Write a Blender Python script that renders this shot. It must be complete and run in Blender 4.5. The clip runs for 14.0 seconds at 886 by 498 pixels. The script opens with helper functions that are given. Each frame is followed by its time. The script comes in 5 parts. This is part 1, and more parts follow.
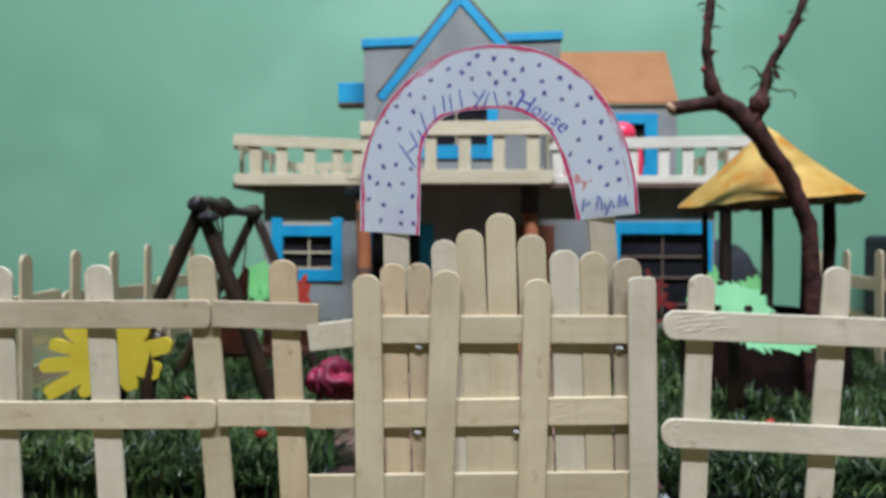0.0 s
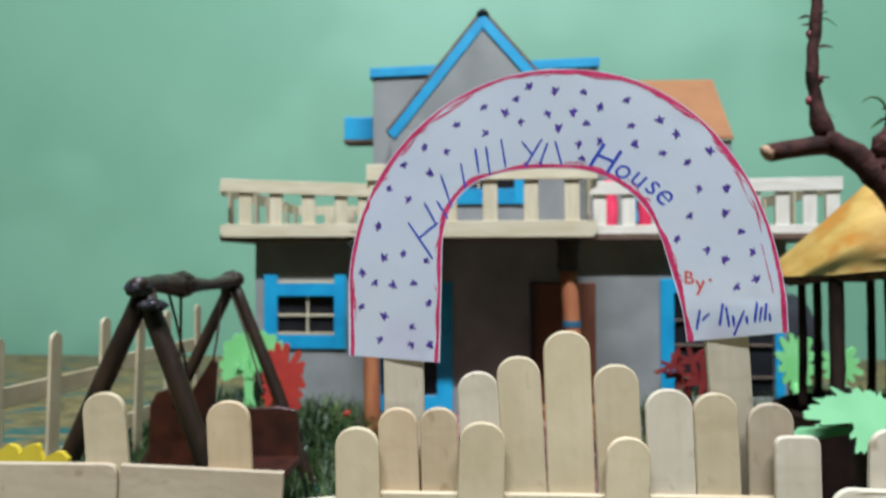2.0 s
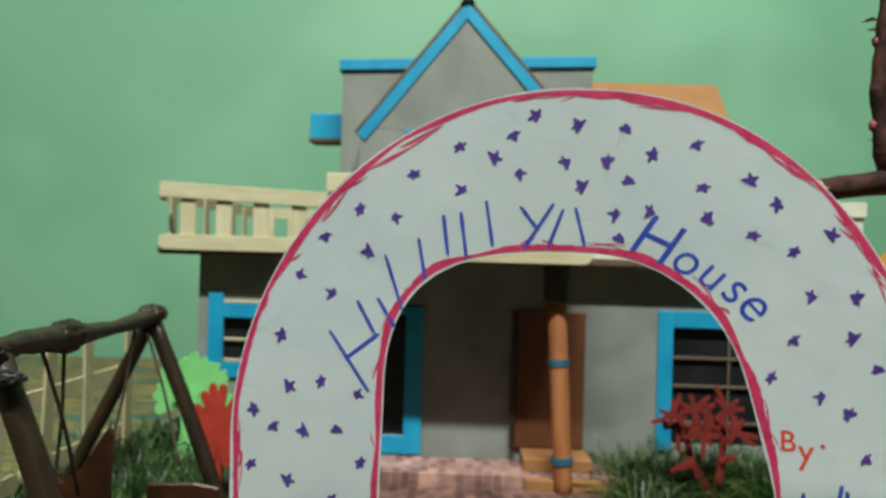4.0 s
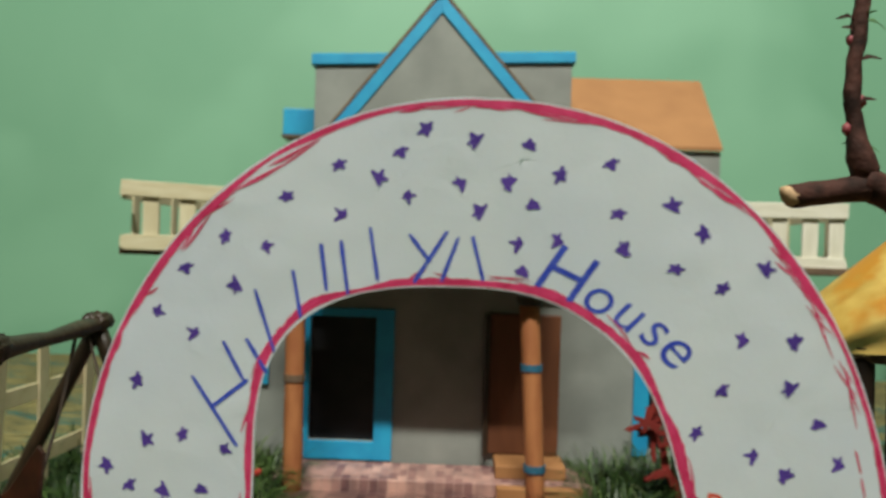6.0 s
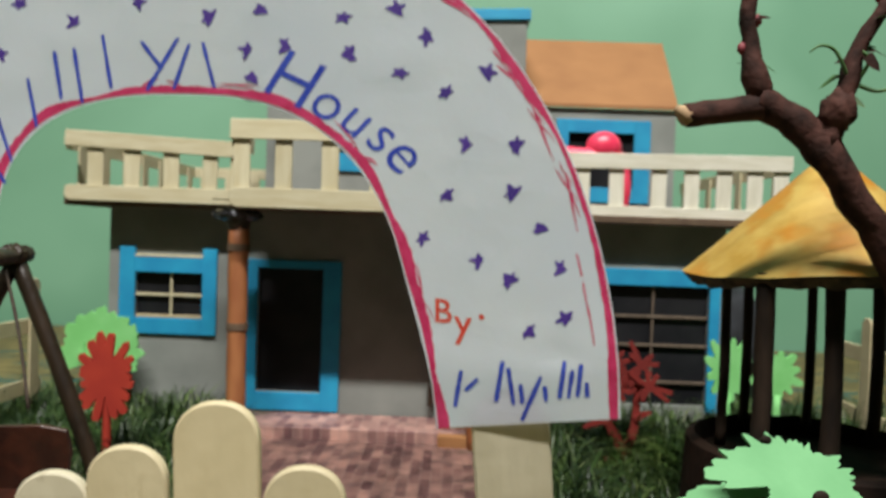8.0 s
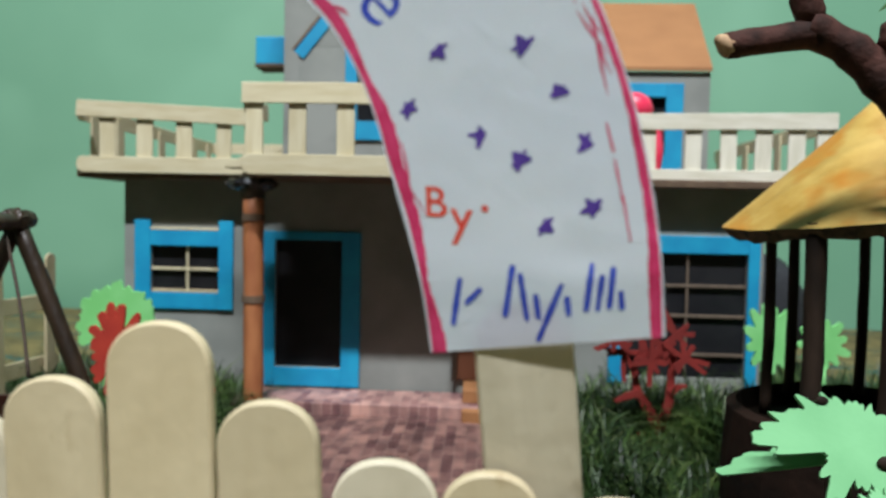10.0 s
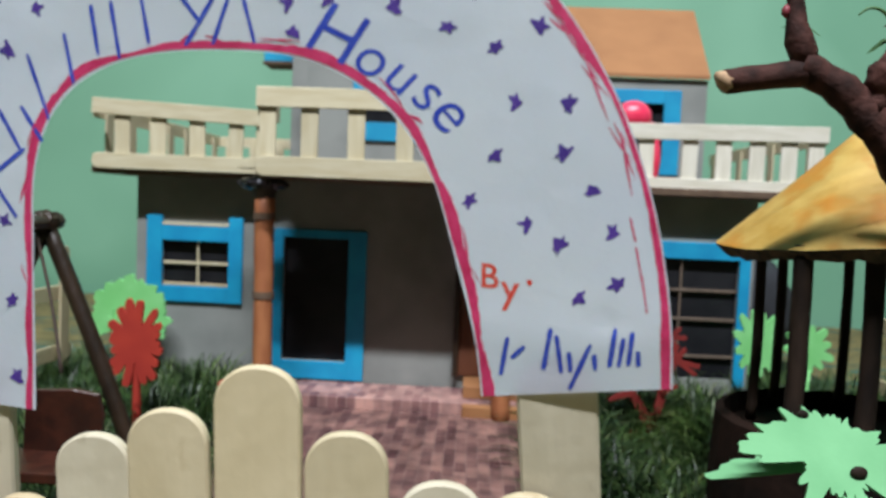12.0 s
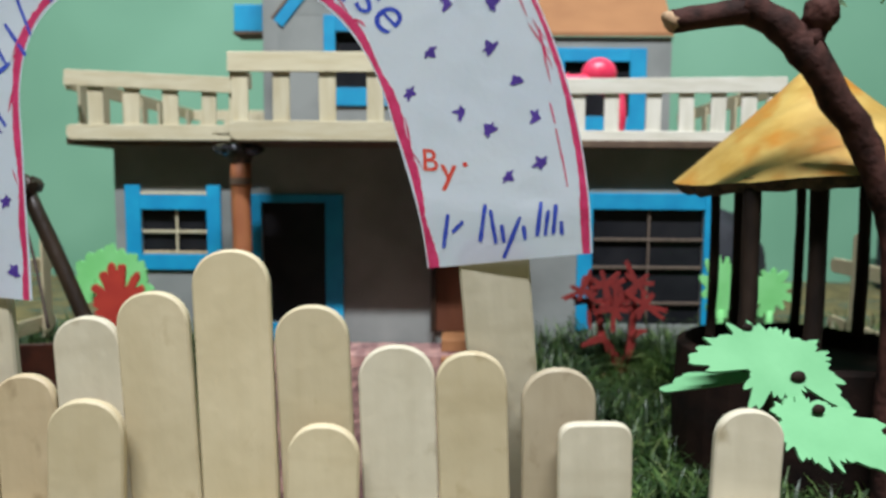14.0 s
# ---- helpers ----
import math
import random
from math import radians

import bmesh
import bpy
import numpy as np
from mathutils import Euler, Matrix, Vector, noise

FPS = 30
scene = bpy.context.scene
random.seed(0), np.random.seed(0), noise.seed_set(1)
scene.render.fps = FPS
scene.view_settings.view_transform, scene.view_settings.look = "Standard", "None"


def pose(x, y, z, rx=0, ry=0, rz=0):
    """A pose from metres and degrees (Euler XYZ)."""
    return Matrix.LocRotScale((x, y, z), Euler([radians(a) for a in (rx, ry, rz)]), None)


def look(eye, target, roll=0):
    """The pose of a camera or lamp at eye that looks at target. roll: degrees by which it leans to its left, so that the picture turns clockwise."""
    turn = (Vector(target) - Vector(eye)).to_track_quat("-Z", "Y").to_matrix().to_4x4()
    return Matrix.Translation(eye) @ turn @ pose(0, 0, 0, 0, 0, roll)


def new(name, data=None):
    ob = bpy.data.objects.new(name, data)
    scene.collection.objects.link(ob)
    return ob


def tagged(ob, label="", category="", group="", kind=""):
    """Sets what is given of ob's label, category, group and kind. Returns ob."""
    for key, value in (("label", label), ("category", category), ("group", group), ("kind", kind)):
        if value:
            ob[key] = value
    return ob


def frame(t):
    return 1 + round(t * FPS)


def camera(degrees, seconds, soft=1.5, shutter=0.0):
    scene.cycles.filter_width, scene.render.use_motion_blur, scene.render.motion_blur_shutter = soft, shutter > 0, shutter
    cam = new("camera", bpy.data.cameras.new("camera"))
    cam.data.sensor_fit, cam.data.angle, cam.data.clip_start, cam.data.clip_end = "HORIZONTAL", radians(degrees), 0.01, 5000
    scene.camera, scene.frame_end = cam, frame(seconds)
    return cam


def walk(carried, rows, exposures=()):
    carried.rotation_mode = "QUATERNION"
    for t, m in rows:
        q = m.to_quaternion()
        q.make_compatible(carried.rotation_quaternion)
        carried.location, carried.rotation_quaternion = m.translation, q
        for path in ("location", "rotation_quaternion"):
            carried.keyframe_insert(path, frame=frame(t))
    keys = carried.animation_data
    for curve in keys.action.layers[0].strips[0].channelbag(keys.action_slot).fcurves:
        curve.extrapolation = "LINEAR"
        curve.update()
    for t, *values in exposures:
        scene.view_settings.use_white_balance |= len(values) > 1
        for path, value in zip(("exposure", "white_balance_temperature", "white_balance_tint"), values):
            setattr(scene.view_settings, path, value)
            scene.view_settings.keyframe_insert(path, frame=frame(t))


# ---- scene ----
cam = camera(63.82, 14.0, 2.3, 0.3)
# a phone held close to the paper sign: what lies far behind it is a little out of focus
cam.data.dof.use_dof, cam.data.dof.focus_distance, cam.data.dof.aperture_fstop = True, 0.14, 28.0
PATH = [
    (0, (0.00534, -0.00656, 0.09992), (-0.0593, 1.9920, 0.0599), 0.11),
    (0.5, (0.01024, 0.02115, 0.08258), (-0.0274, 2.0182, -0.0187), -0.17),
    (1, (0.01142, 0.05312, 0.07532), (-0.0597, 2.0500, -0.0098), -0.96),
    (1.5, (0.00361, 0.08479, 0.09644), (-0.1025, 2.0820, 0.0877), -0.72),
    (2, (-0.00195, 0.08788, 0.12381), (-0.1104, 2.0845, 0.1646), -0.07),
    (2.5, (-0.00760, 0.10049, 0.14122), (-0.1314, 2.0960, 0.1923), 0.08),
    (3, (-0.01831, 0.12314, 0.14333), (-0.1599, 2.1180, 0.1666), 0.65),
    (3.5, (-0.00885, 0.14178, 0.14395), (-0.0744, 2.1406, 0.1627), 1.46),
    (6, (0.01320, 0.16855, 0.15096), (-0.0184, 2.1683, 0.1495), 1.78),
    (6.5, (0.02513, 0.16877, 0.14581), (-0.0009, 2.1686, 0.1400), 1.59),
    (7, (0.03239, 0.16930, 0.14326), (0.0231, 2.1692, 0.1322), 2.24),
    (7.5, (0.04608, 0.16890, 0.14045), (0.0187, 2.1686, 0.1216), 1.56),
    (8, (0.04683, 0.16817, 0.12993), (0.0262, 2.1677, 0.0898), 2.00),
    (8.5, (0.05130, 0.17109, 0.12006), (0.0123, 2.1692, 0.0424), 1.76),
    (9, (0.05110, 0.18449, 0.11872), (-0.0449, 2.1813, 0.0600), 0.48),
    (11.5, (0.04587, 0.18750, 0.11901), (-0.0358, 2.1820, -0.0039), 2.37),
    (12, (0.04370, 0.17103, 0.12860), (-0.0320, 2.1660, 0.0085), 2.39),
    (12.5, (0.04359, 0.16756, 0.13026), (-0.0148, 2.1627, 0.0041), 2.03),
    (13, (0.04264, 0.19151, 0.11749), (0.0061, 2.1859, -0.0272), 1.66),
    (13.5, (0.04644, 0.17403, 0.12037), (0.0242, 2.1674, -0.0412), -0.00),
    (14, (0.04928, 0.15822, 0.11728), (0.0243, 2.1497, -0.0654), 0.42),
]
EXPOSURES = [
    (0.0, -0.13, 5820, 16), (0.5, -0.05, 5950, 16), (1.5, -0.02, 5550, 16), (2.0, -0.02, 5900, 15), (2.5, -0.15, 6120, 10), (2.9, -0.15, 6600, -3), (3.5, -0.16, 6800, -3), (6.0, -0.22, 7250, 3), (7.5, -0.21, 7300, 6),
    (8.2, -0.15, 6750, 10), (9.0, -0.12, 6350, 10), (11.5, -0.09, 6250, 10), (12.5, -0.09, 6080, 15), (13.0, -0.05, 6120, 13), (14.0, -0.05, 6150, 12),
]
walk(cam, [(t, look(eye, target, roll)) for t, eye, target, roll in PATH], EXPOSURES)

# ---- light: one tube lamp high on the wall behind the camera, in a closed room ----
world = bpy.data.worlds.new("room_dark")
world.use_nodes = True
world.node_tree.nodes["Background"].inputs[0].default_value = (0.5, 0.55, 0.5, 1)
world.node_tree.nodes["Background"].inputs[1].default_value = 0.0
scene.world = world
tube = bpy.data.lights.new("tube_light", "AREA")
tube.shape, tube.size, tube.size_y, tube.energy, tube.color = "RECTANGLE", 1.20, 0.05, 92.0, (0.95, 0.98, 1.0)
tube_ob = new("tube_light", tube)
tube_ob.matrix_world = look((0.02, -0.42, 1.90), (0.0, 0.45, 0.1))


# ---- materials ----
def nodes_of(name):
    m = bpy.data.materials.new(name)
    m.use_nodes = True
    return m, m.node_tree.nodes, m.node_tree.links


def surface(name, a, b, scale=60.0, rough=0.7, bump=0.15, fine=900.0, stretch=(1, 1, 1), vary=0.0, metal=0.0, coat=0.0, spots=None, low=0.35, high=0.65, spec=0.5):
    """Two colours in patches, fine relief, a random shade per object, and stains of a third colour."""
    m, n, l = nodes_of(name)
    bsdf = n["Principled BSDF"]
    co, mp = n.new("ShaderNodeTexCoord"), n.new("ShaderNodeMapping")
    mp.inputs["Scale"].default_value = stretch
    l.new(co.outputs["Object"], mp.inputs["Vector"])
    info = n.new("ShaderNodeObjectInfo")
    shift = n.new("ShaderNodeVectorMath")
    shift.operation = "MULTIPLY_ADD"
    l.new(info.outputs["Random"], shift.inputs[0])
    shift.inputs[1].default_value = (3.1, 5.3, 7.7)
    l.new(mp.outputs["Vector"], shift.inputs[2])
    big = n.new("ShaderNodeTexNoise")
    big.inputs["Scale"].default_value, big.inputs["Detail"].default_value = scale, 4.0
    l.new(shift.outputs[0], big.inputs["Vector"])
    ramp = n.new("ShaderNodeValToRGB")
    ramp.color_ramp.elements[0].position, ramp.color_ramp.elements[1].position = low, high
    ramp.color_ramp.elements[0].color, ramp.color_ramp.elements[1].color = (*a, 1), (*b, 1)
    l.new(big.outputs["Fac"], ramp.inputs["Fac"])
    last = ramp.outputs["Color"]
    if spots:
        colour, size, amount = spots
        sp = n.new("ShaderNodeTexNoise")
        sp.inputs["Scale"].default_value, sp.inputs["Detail"].default_value = size, 3.0
        l.new(shift.outputs[0], sp.inputs["Vector"])
        sr = n.new("ShaderNodeValToRGB")
        sr.color_ramp.elements[0].position, sr.color_ramp.elements[1].position = 1.0 - amount, min(1.0, 1.08 - amount)
        l.new(sp.outputs["Fac"], sr.inputs["Fac"])
        mx = n.new("ShaderNodeMix")
        mx.data_type = "RGBA"
        l.new(sr.outputs["Color"], mx.inputs["Factor"])
        l.new(last, mx.inputs[6])
        mx.inputs[7].default_value = (*colour, 1)
        last = mx.outputs[2]
    if vary:
        hs, mr = n.new("ShaderNodeHueSaturation"), n.new("ShaderNodeMapRange")
        mr.inputs["To Min"].default_value, mr.inputs["To Max"].default_value = 1.0 - vary, 1.0 + vary
        l.new(info.outputs["Random"], mr.inputs["Value"])
        l.new(mr.outputs["Result"], hs.inputs["Value"])
        l.new(last, hs.inputs["Color"])
        last = hs.outputs["Color"]
    l.new(last, bsdf.inputs["Base Color"])
    bsdf.inputs["Roughness"].default_value, bsdf.inputs["Metallic"].default_value = rough, metal
    bsdf.inputs["Coat Weight"].default_value = coat
    bsdf.inputs["Specular IOR Level"].default_value = spec
    if bump:
        fn, bp = n.new("ShaderNodeTexNoise"), n.new("ShaderNodeBump")
        fn.inputs["Scale"].default_value, fn.inputs["Detail"].default_value = fine, 3.0
        l.new(shift.outputs[0], fn.inputs["Vector"])
        bp.inputs["Strength"].default_value, bp.inputs["Distance"].default_value = bump, 0.0006
        l.new(fn.outputs["Fac"], bp.inputs["Height"])
        l.new(bp.outputs["Normal"], bsdf.inputs["Normal"])
    return m


def wood(name, a, b, stain, vary):
    """Hand-worn stick wood: broad soft blotches, faint grain along the stick, small nicks and stains."""
    m, n, l = nodes_of(name)
    bsdf = n["Principled BSDF"]
    co, info = n.new("ShaderNodeTexCoord"), n.new("ShaderNodeObjectInfo")
    shift = n.new("ShaderNodeVectorMath")
    shift.operation = "MULTIPLY_ADD"
    l.new(info.outputs["Random"], shift.inputs[0])
    shift.inputs[1].default_value = (3.1, 5.3, 7.7)
    l.new(co.outputs["Object"], shift.inputs[2])

    def field(scale, detail, stretch, lo, hi):
        mp, ns, ramp = n.new("ShaderNodeMapping"), n.new("ShaderNodeTexNoise"), n.new("ShaderNodeMapRange")
        mp.inputs["Scale"].default_value = (1, 1, stretch)
        l.new(shift.outputs[0], mp.inputs["Vector"])
        l.new(mp.outputs["Vector"], ns.inputs["Vector"])
        ns.inputs["Scale"].default_value, ns.inputs["Detail"].default_value = scale, detail
        ramp.inputs["From Min"].default_value, ramp.inputs["From Max"].default_value = lo, hi
        l.new(ns.outputs["Fac"], ramp.inputs["Value"])
        return ramp.outputs["Result"]

    def mix(fac, x, y, kind="MIX"):
        mx = n.new("ShaderNodeMix")
        mx.data_type, mx.blend_type = "RGBA", kind
        l.new(fac, mx.inputs["Factor"])
        for at, c in ((6, x), (7, y)):
            if isinstance(c, tuple):
                mx.inputs[at].default_value = (*c, 1)
            else:
                l.new(c, mx.inputs[at])
        return mx.outputs[2]

    col = mix(field(75, 3, 0.55, 0.3, 0.7), a, b)
    grain = n.new("ShaderNodeMath")
    grain.operation = "MULTIPLY"
    grain.inputs[1].default_value = 0.20
    l.new(field(420, 3, 0.06, 0.42, 0.75), grain.inputs[0])
    col = mix(grain.outputs[0], col, stain)
    saw = n.new("ShaderNodeMath")
    saw.operation = "MULTIPLY"
    saw.inputs[1].default_value = 0.22
    l.new(field(28, 2, 9.0, 0.56, 0.72), saw.inputs[0])
    col = mix(saw.outputs[0], col, stain)
    col = mix(field(190, 4, 0.7, 0.64, 0.76), col, stain)
    hs, mr = n.new("ShaderNodeHueSaturation"), n.new("ShaderNodeMapRange")
    mr.inputs["To Min"].default_value, mr.inputs["To Max"].default_value = 1.0 - vary, 1.0 + vary
    l.new(info.outputs["Random"], mr.inputs["Value"])
    l.new(mr.outputs["Result"], hs.inputs["Value"])
    l.new(col, hs.inputs["Color"])
    l.new(hs.outputs["Color"], bsdf.inputs["Base Color"])
    bsdf.inputs["Roughness"].default_value = 0.62
    bp = n.new("ShaderNodeBump")
    bp.inputs["Strength"].default_value, bp.inputs["Distance"].default_value = 0.16, 0.0006
    l.new(field(330, 4, 0.6, 0.2, 0.8), bp.inputs["Height"])
    l.new(bp.outputs["Normal"], bsdf.inputs["Normal"])
    return m


GRAIN = (1.0, 1.0, 0.16)
M = {
    "stick": wood("pale_stick_wood", (0.475, 0.390, 0.232), (0.585, 0.495, 0.320), (0.39, 0.300, 0.162), 0.11),
    "stick_white": wood("whitened_stick_wood", (0.515, 0.455, 0.322), (0.615, 0.552, 0.412), (0.37, 0.31, 0.20), 0.05),
    "stick_dull": wood("dull_stick_wood", (0.335, 0.270, 0.172), (0.435, 0.362, 0.245), (0.25, 0.19, 0.11), 0.10),
    "stick_tan": wood("tan_stick_wood", (0.45, 0.338, 0.190), (0.545, 0.430, 0.262), (0.31, 0.226, 0.120), 0.09),
    "rail_stick": surface("pale_balcony_wood", (0.51, 0.44, 0.275), (0.59, 0.53, 0.36), 260, 0.72, 0.25, 1500, GRAIN, 0.07),
    "rail_white": surface("whitened_balcony_wood", (0.60, 0.565, 0.45), (0.70, 0.665, 0.56), 260, 0.72, 0.25, 1500, GRAIN, 0.05),
    "paper": surface("white_paper", (0.855, 0.88, 0.995), (0.90, 0.915, 1.0), 45, 0.8, 0.25, 220),
    "crimson": surface("crimson_marker", (0.46, 0.015, 0.085), (0.62, 0.04, 0.15), 500, 0.6, 0),
    "purple": surface("purple_marker", (0.055, 0.025, 0.22), (0.09, 0.04, 0.30), 500, 0.55, 0),
    "blue_ink": surface("blue_pen_ink", (0.02, 0.045, 0.38), (0.04, 0.08, 0.48), 500, 0.5, 0),
    "red_ink": surface("red_pen_ink", (0.60, 0.05, 0.03), (0.66, 0.08, 0.04), 500, 0.5, 0),
    "grey": surface("grey_card", (0.188, 0.196, 0.181), (0.246, 0.255, 0.234), 28, 0.8, 0.12, 500, vary=0.05),
    "blue": surface("bright_blue_card", (0.006, 0.235, 0.44), (0.010, 0.295, 0.50), 60, 0.55, 0.08, 700, vary=0.06),
    "orange": surface("tan_orange_card", (0.275, 0.118, 0.042), (0.33, 0.148, 0.054), 30, 0.7, 0.10, 500),
    "terracotta": surface("terracotta_paint", (0.304, 0.1, 0.036), (0.4, 0.152, 0.056), 120, 0.65, 0.25, 600, (1, 1, 0.3), 0.06),
    "door_brown": surface("brown_door_card", (0.115, 0.036, 0.014), (0.165, 0.055, 0.022), 90, 0.6, 0.2, 500, (1, 1, 0.2)),
    "black": surface("black_film", (0.010, 0.010, 0.012), (0.018, 0.018, 0.020), 50, 0.3, 0.05, 200, spec=0.25),
    "band": surface("dull_blue_paint", (0.014, 0.085, 0.14), (0.024, 0.12, 0.19), 200, 0.6, 0.1),
    "slab": surface("brown_card_edge", (0.088, 0.052, 0.032), (0.136, 0.088, 0.052), 100, 0.8, 0.3, 400),
    "dark_wood": surface("dark_painted_wood", (0.013, 0.007, 0.0035), (0.032, 0.017, 0.008), 150, 0.45, 0.6, 500, (1, 1, 0.3)),
    "post_wood": surface("dark_hut_post", (0.010, 0.006, 0.004), (0.026, 0.015, 0.009), 150, 0.75, 0.5, 500, (1, 1, 0.3), spec=0.2),
    "bark": surface("red_brown_bark", (0.016, 0.007, 0.005), (0.074, 0.029, 0.022), 130, 0.8, 1.0, 420, spec=0.18),
    "cut_wood": surface("pale_cut_wood", (0.32, 0.192, 0.104), (0.44, 0.288, 0.16), 400, 0.8, 0.3),
    "rust": surface("dark_red_brown_paint", (0.024, 0.008, 0.005), (0.060, 0.016, 0.008), 90, 0.38, 0.3, 400),
    "thatch": surface("mustard_thatch_paper", (0.40, 0.22, 0.030), (0.55, 0.36, 0.090), 60, 0.5, 0.35, 320, spots=((0.47, 0.190, 0.012), 34, 0.50)),
    # the thatch's rim and underside, with the shade below the roof in the colour
    "thatch_shaded": surface("shaded_thatch_edge", (0.032, 0.02, 0.012), (0.12, 0.072, 0.04), 200, 0.8, 0.5, 500),
    "mint": surface("mint_craft_foam", (0.135, 0.36, 0.155), (0.17, 0.42, 0.19), 60, 0.75, 0.12, 500, vary=0.02),
    "lime": surface("light_green_craft_foam", (0.176, 0.528, 0.16), (0.224, 0.592, 0.208), 60, 0.75, 0.1, 500),
    "yellow": surface("yellow_craft_foam", (0.528, 0.4, 0.016), (0.592, 0.464, 0.028), 60, 0.7, 0.1, 500),
    "red": surface("red_craft_foam", (0.33, 0.022, 0.012), (0.41, 0.034, 0.016), 60, 0.7, 0.1, 500),
    "red_dark": surface("dark_red_craft_foam", (0.150, 0.010, 0.007), (0.215, 0.015, 0.010), 60, 0.7, 0.1, 500),
    "satin": surface("crimson_satin", (0.075, 0.003, 0.015), (0.235, 0.008, 0.042), 110, 0.6, 0.15, 300),
    "pink": surface("hot_pink_gloss", (0.75, 0.035, 0.09), (0.85, 0.07, 0.14), 90, 0.35, 0.2, 300),
    "foam": surface("white_polystyrene", (0.72, 0.74, 0.77), (0.84, 0.85, 0.87), 300, 0.9, 0.9, 350),
    "turf": surface("dark_turf_backing", (0.004, 0.007, 0.004), (0.010, 0.016, 0.009), 200, 0.95, 0.6, 600, spec=0.08),
    "bar_brown": surface("brown_glazing_stick", (0.096, 0.068, 0.048), (0.144, 0.104, 0.072), 300, 0.7, 0.2, 900),
    "base_dark": surface("dark_hut_base", (0.006, 0.004, 0.003), (0.018, 0.009, 0.006), 60, 0.85, 0.6, 300, spec=0.1),
    "rope": surface("dark_twine", (0.024, 0.0144, 0.0096), (0.048, 0.028, 0.016), 400, 0.8, 0.4),
    "metal": surface("nail_steel", (0.45, 0.43, 0.40), (0.6, 0.58, 0.55), 400, 0.3, 0, metal=1.0),
    "tape": surface("clear_tape", (0.80, 0.80, 0.78), (0.88, 0.88, 0.86), 300, 0.12, 0.2, 300),
    "foil": surface("shiny_dark_tape", (0.010, 0.009, 0.011), (0.045, 0.042, 0.05), 260, 0.2, 0.4, 300),
    "black_cloth": surface("black_cloth", (0.010, 0.011, 0.014), (0.022, 0.024, 0.03), 60, 0.8, 0.4, 300),
    "wall": surface("mint_wall_paint", (0.158, 0.352, 0.222), (0.182, 0.38, 0.245), 3.5, 0.6, 0.10, 90, spots=((0.206, 0.42, 0.275), 2.0, 0.44)),
    # unseen walls, ceiling and bare floor: colours set dark to weaken the bounced fill
    "wall_dim": surface("dimmed_unseen_wall", (0.10, 0.17, 0.13), (0.13, 0.20, 0.16), 3.5, 0.7, 0.1, 90),
    "ceiling": surface("dimmed_unseen_ceiling", (0.30, 0.30, 0.29), (0.36, 0.36, 0.35), 3, 0.8, 0.05, 60),
    "floor": surface("dimmed_grey_floor", (0.045, 0.042, 0.040), (0.07, 0.066, 0.06), 5, 0.4, 0.05, 60),
    "teal": surface("teal_glitter_clay", (0.010, 0.085, 0.060), (0.030, 0.20, 0.14), 350, 0.35, 0.8, 500),
    "sprig": surface("leaf_green", (0.04, 0.104, 0.028), (0.08, 0.176, 0.048), 300, 0.6, 0.1),
    "bud": surface("dark_red_bud", (0.152, 0.016, 0.024), (0.224, 0.032, 0.04), 300, 0.6, 0.1),
}


def island_material(name, stops, rough):
    m, n, l = nodes_of(name)
    geo, ramp = n.new("ShaderNodeNewGeometry"), n.new("ShaderNodeValToRGB")
    while len(ramp.color_ramp.elements) < len(stops):
        ramp.color_ramp.elements.new(0.5)
    for e, (at, c) in zip(ramp.color_ramp.elements, stops):
        e.position, e.color = at, (*c, 1)
    l.new(geo.outputs["Random Per Island"], ramp.inputs["Fac"])
    co, patch, cr, mx = n.new("ShaderNodeTexCoord"), n.new("ShaderNodeTexNoise"), n.new("ShaderNodeValToRGB"), n.new("ShaderNodeMix")
    patch.inputs["Scale"].default_value, patch.inputs["Detail"].default_value = 32.0, 3.0
    l.new(co.outputs["Object"], patch.inputs["Vector"])
    cr.color_ramp.elements[0].position, cr.color_ramp.elements[1].position = 0.36, 0.64
    cr.color_ramp.elements[0].color, cr.color_ramp.elements[1].color = (0.60, 0.64, 0.60, 1), (1.40, 1.35, 1.0, 1)
    l.new(patch.outputs["Fac"], cr.inputs["Fac"])
    mx.data_type, mx.blend_type = "RGBA", "MULTIPLY"
    mx.inputs["Factor"].default_value = 1.0
    l.new(ramp.outputs["Color"], mx.inputs[6])
    l.new(cr.outputs["Color"], mx.inputs[7])
    l.new(mx.outputs[2], n["Principled BSDF"].inputs["Base Color"])
    n["Principled BSDF"].inputs["Roughness"].default_value, n["Principled BSDF"].inputs["Specular IOR Level"].default_value = rough, 0.4
    return m


M["grass"] = island_material("turf_blades", [(0.0, (0.007, 0.017, 0.004)), (0.40, (0.018, 0.042, 0.010)), (0.74, (0.040, 0.080, 0.020)), (0.95, (0.085, 0.125, 0.042)), (1.0, (0.135, 0.155, 0.080))], 0.45)


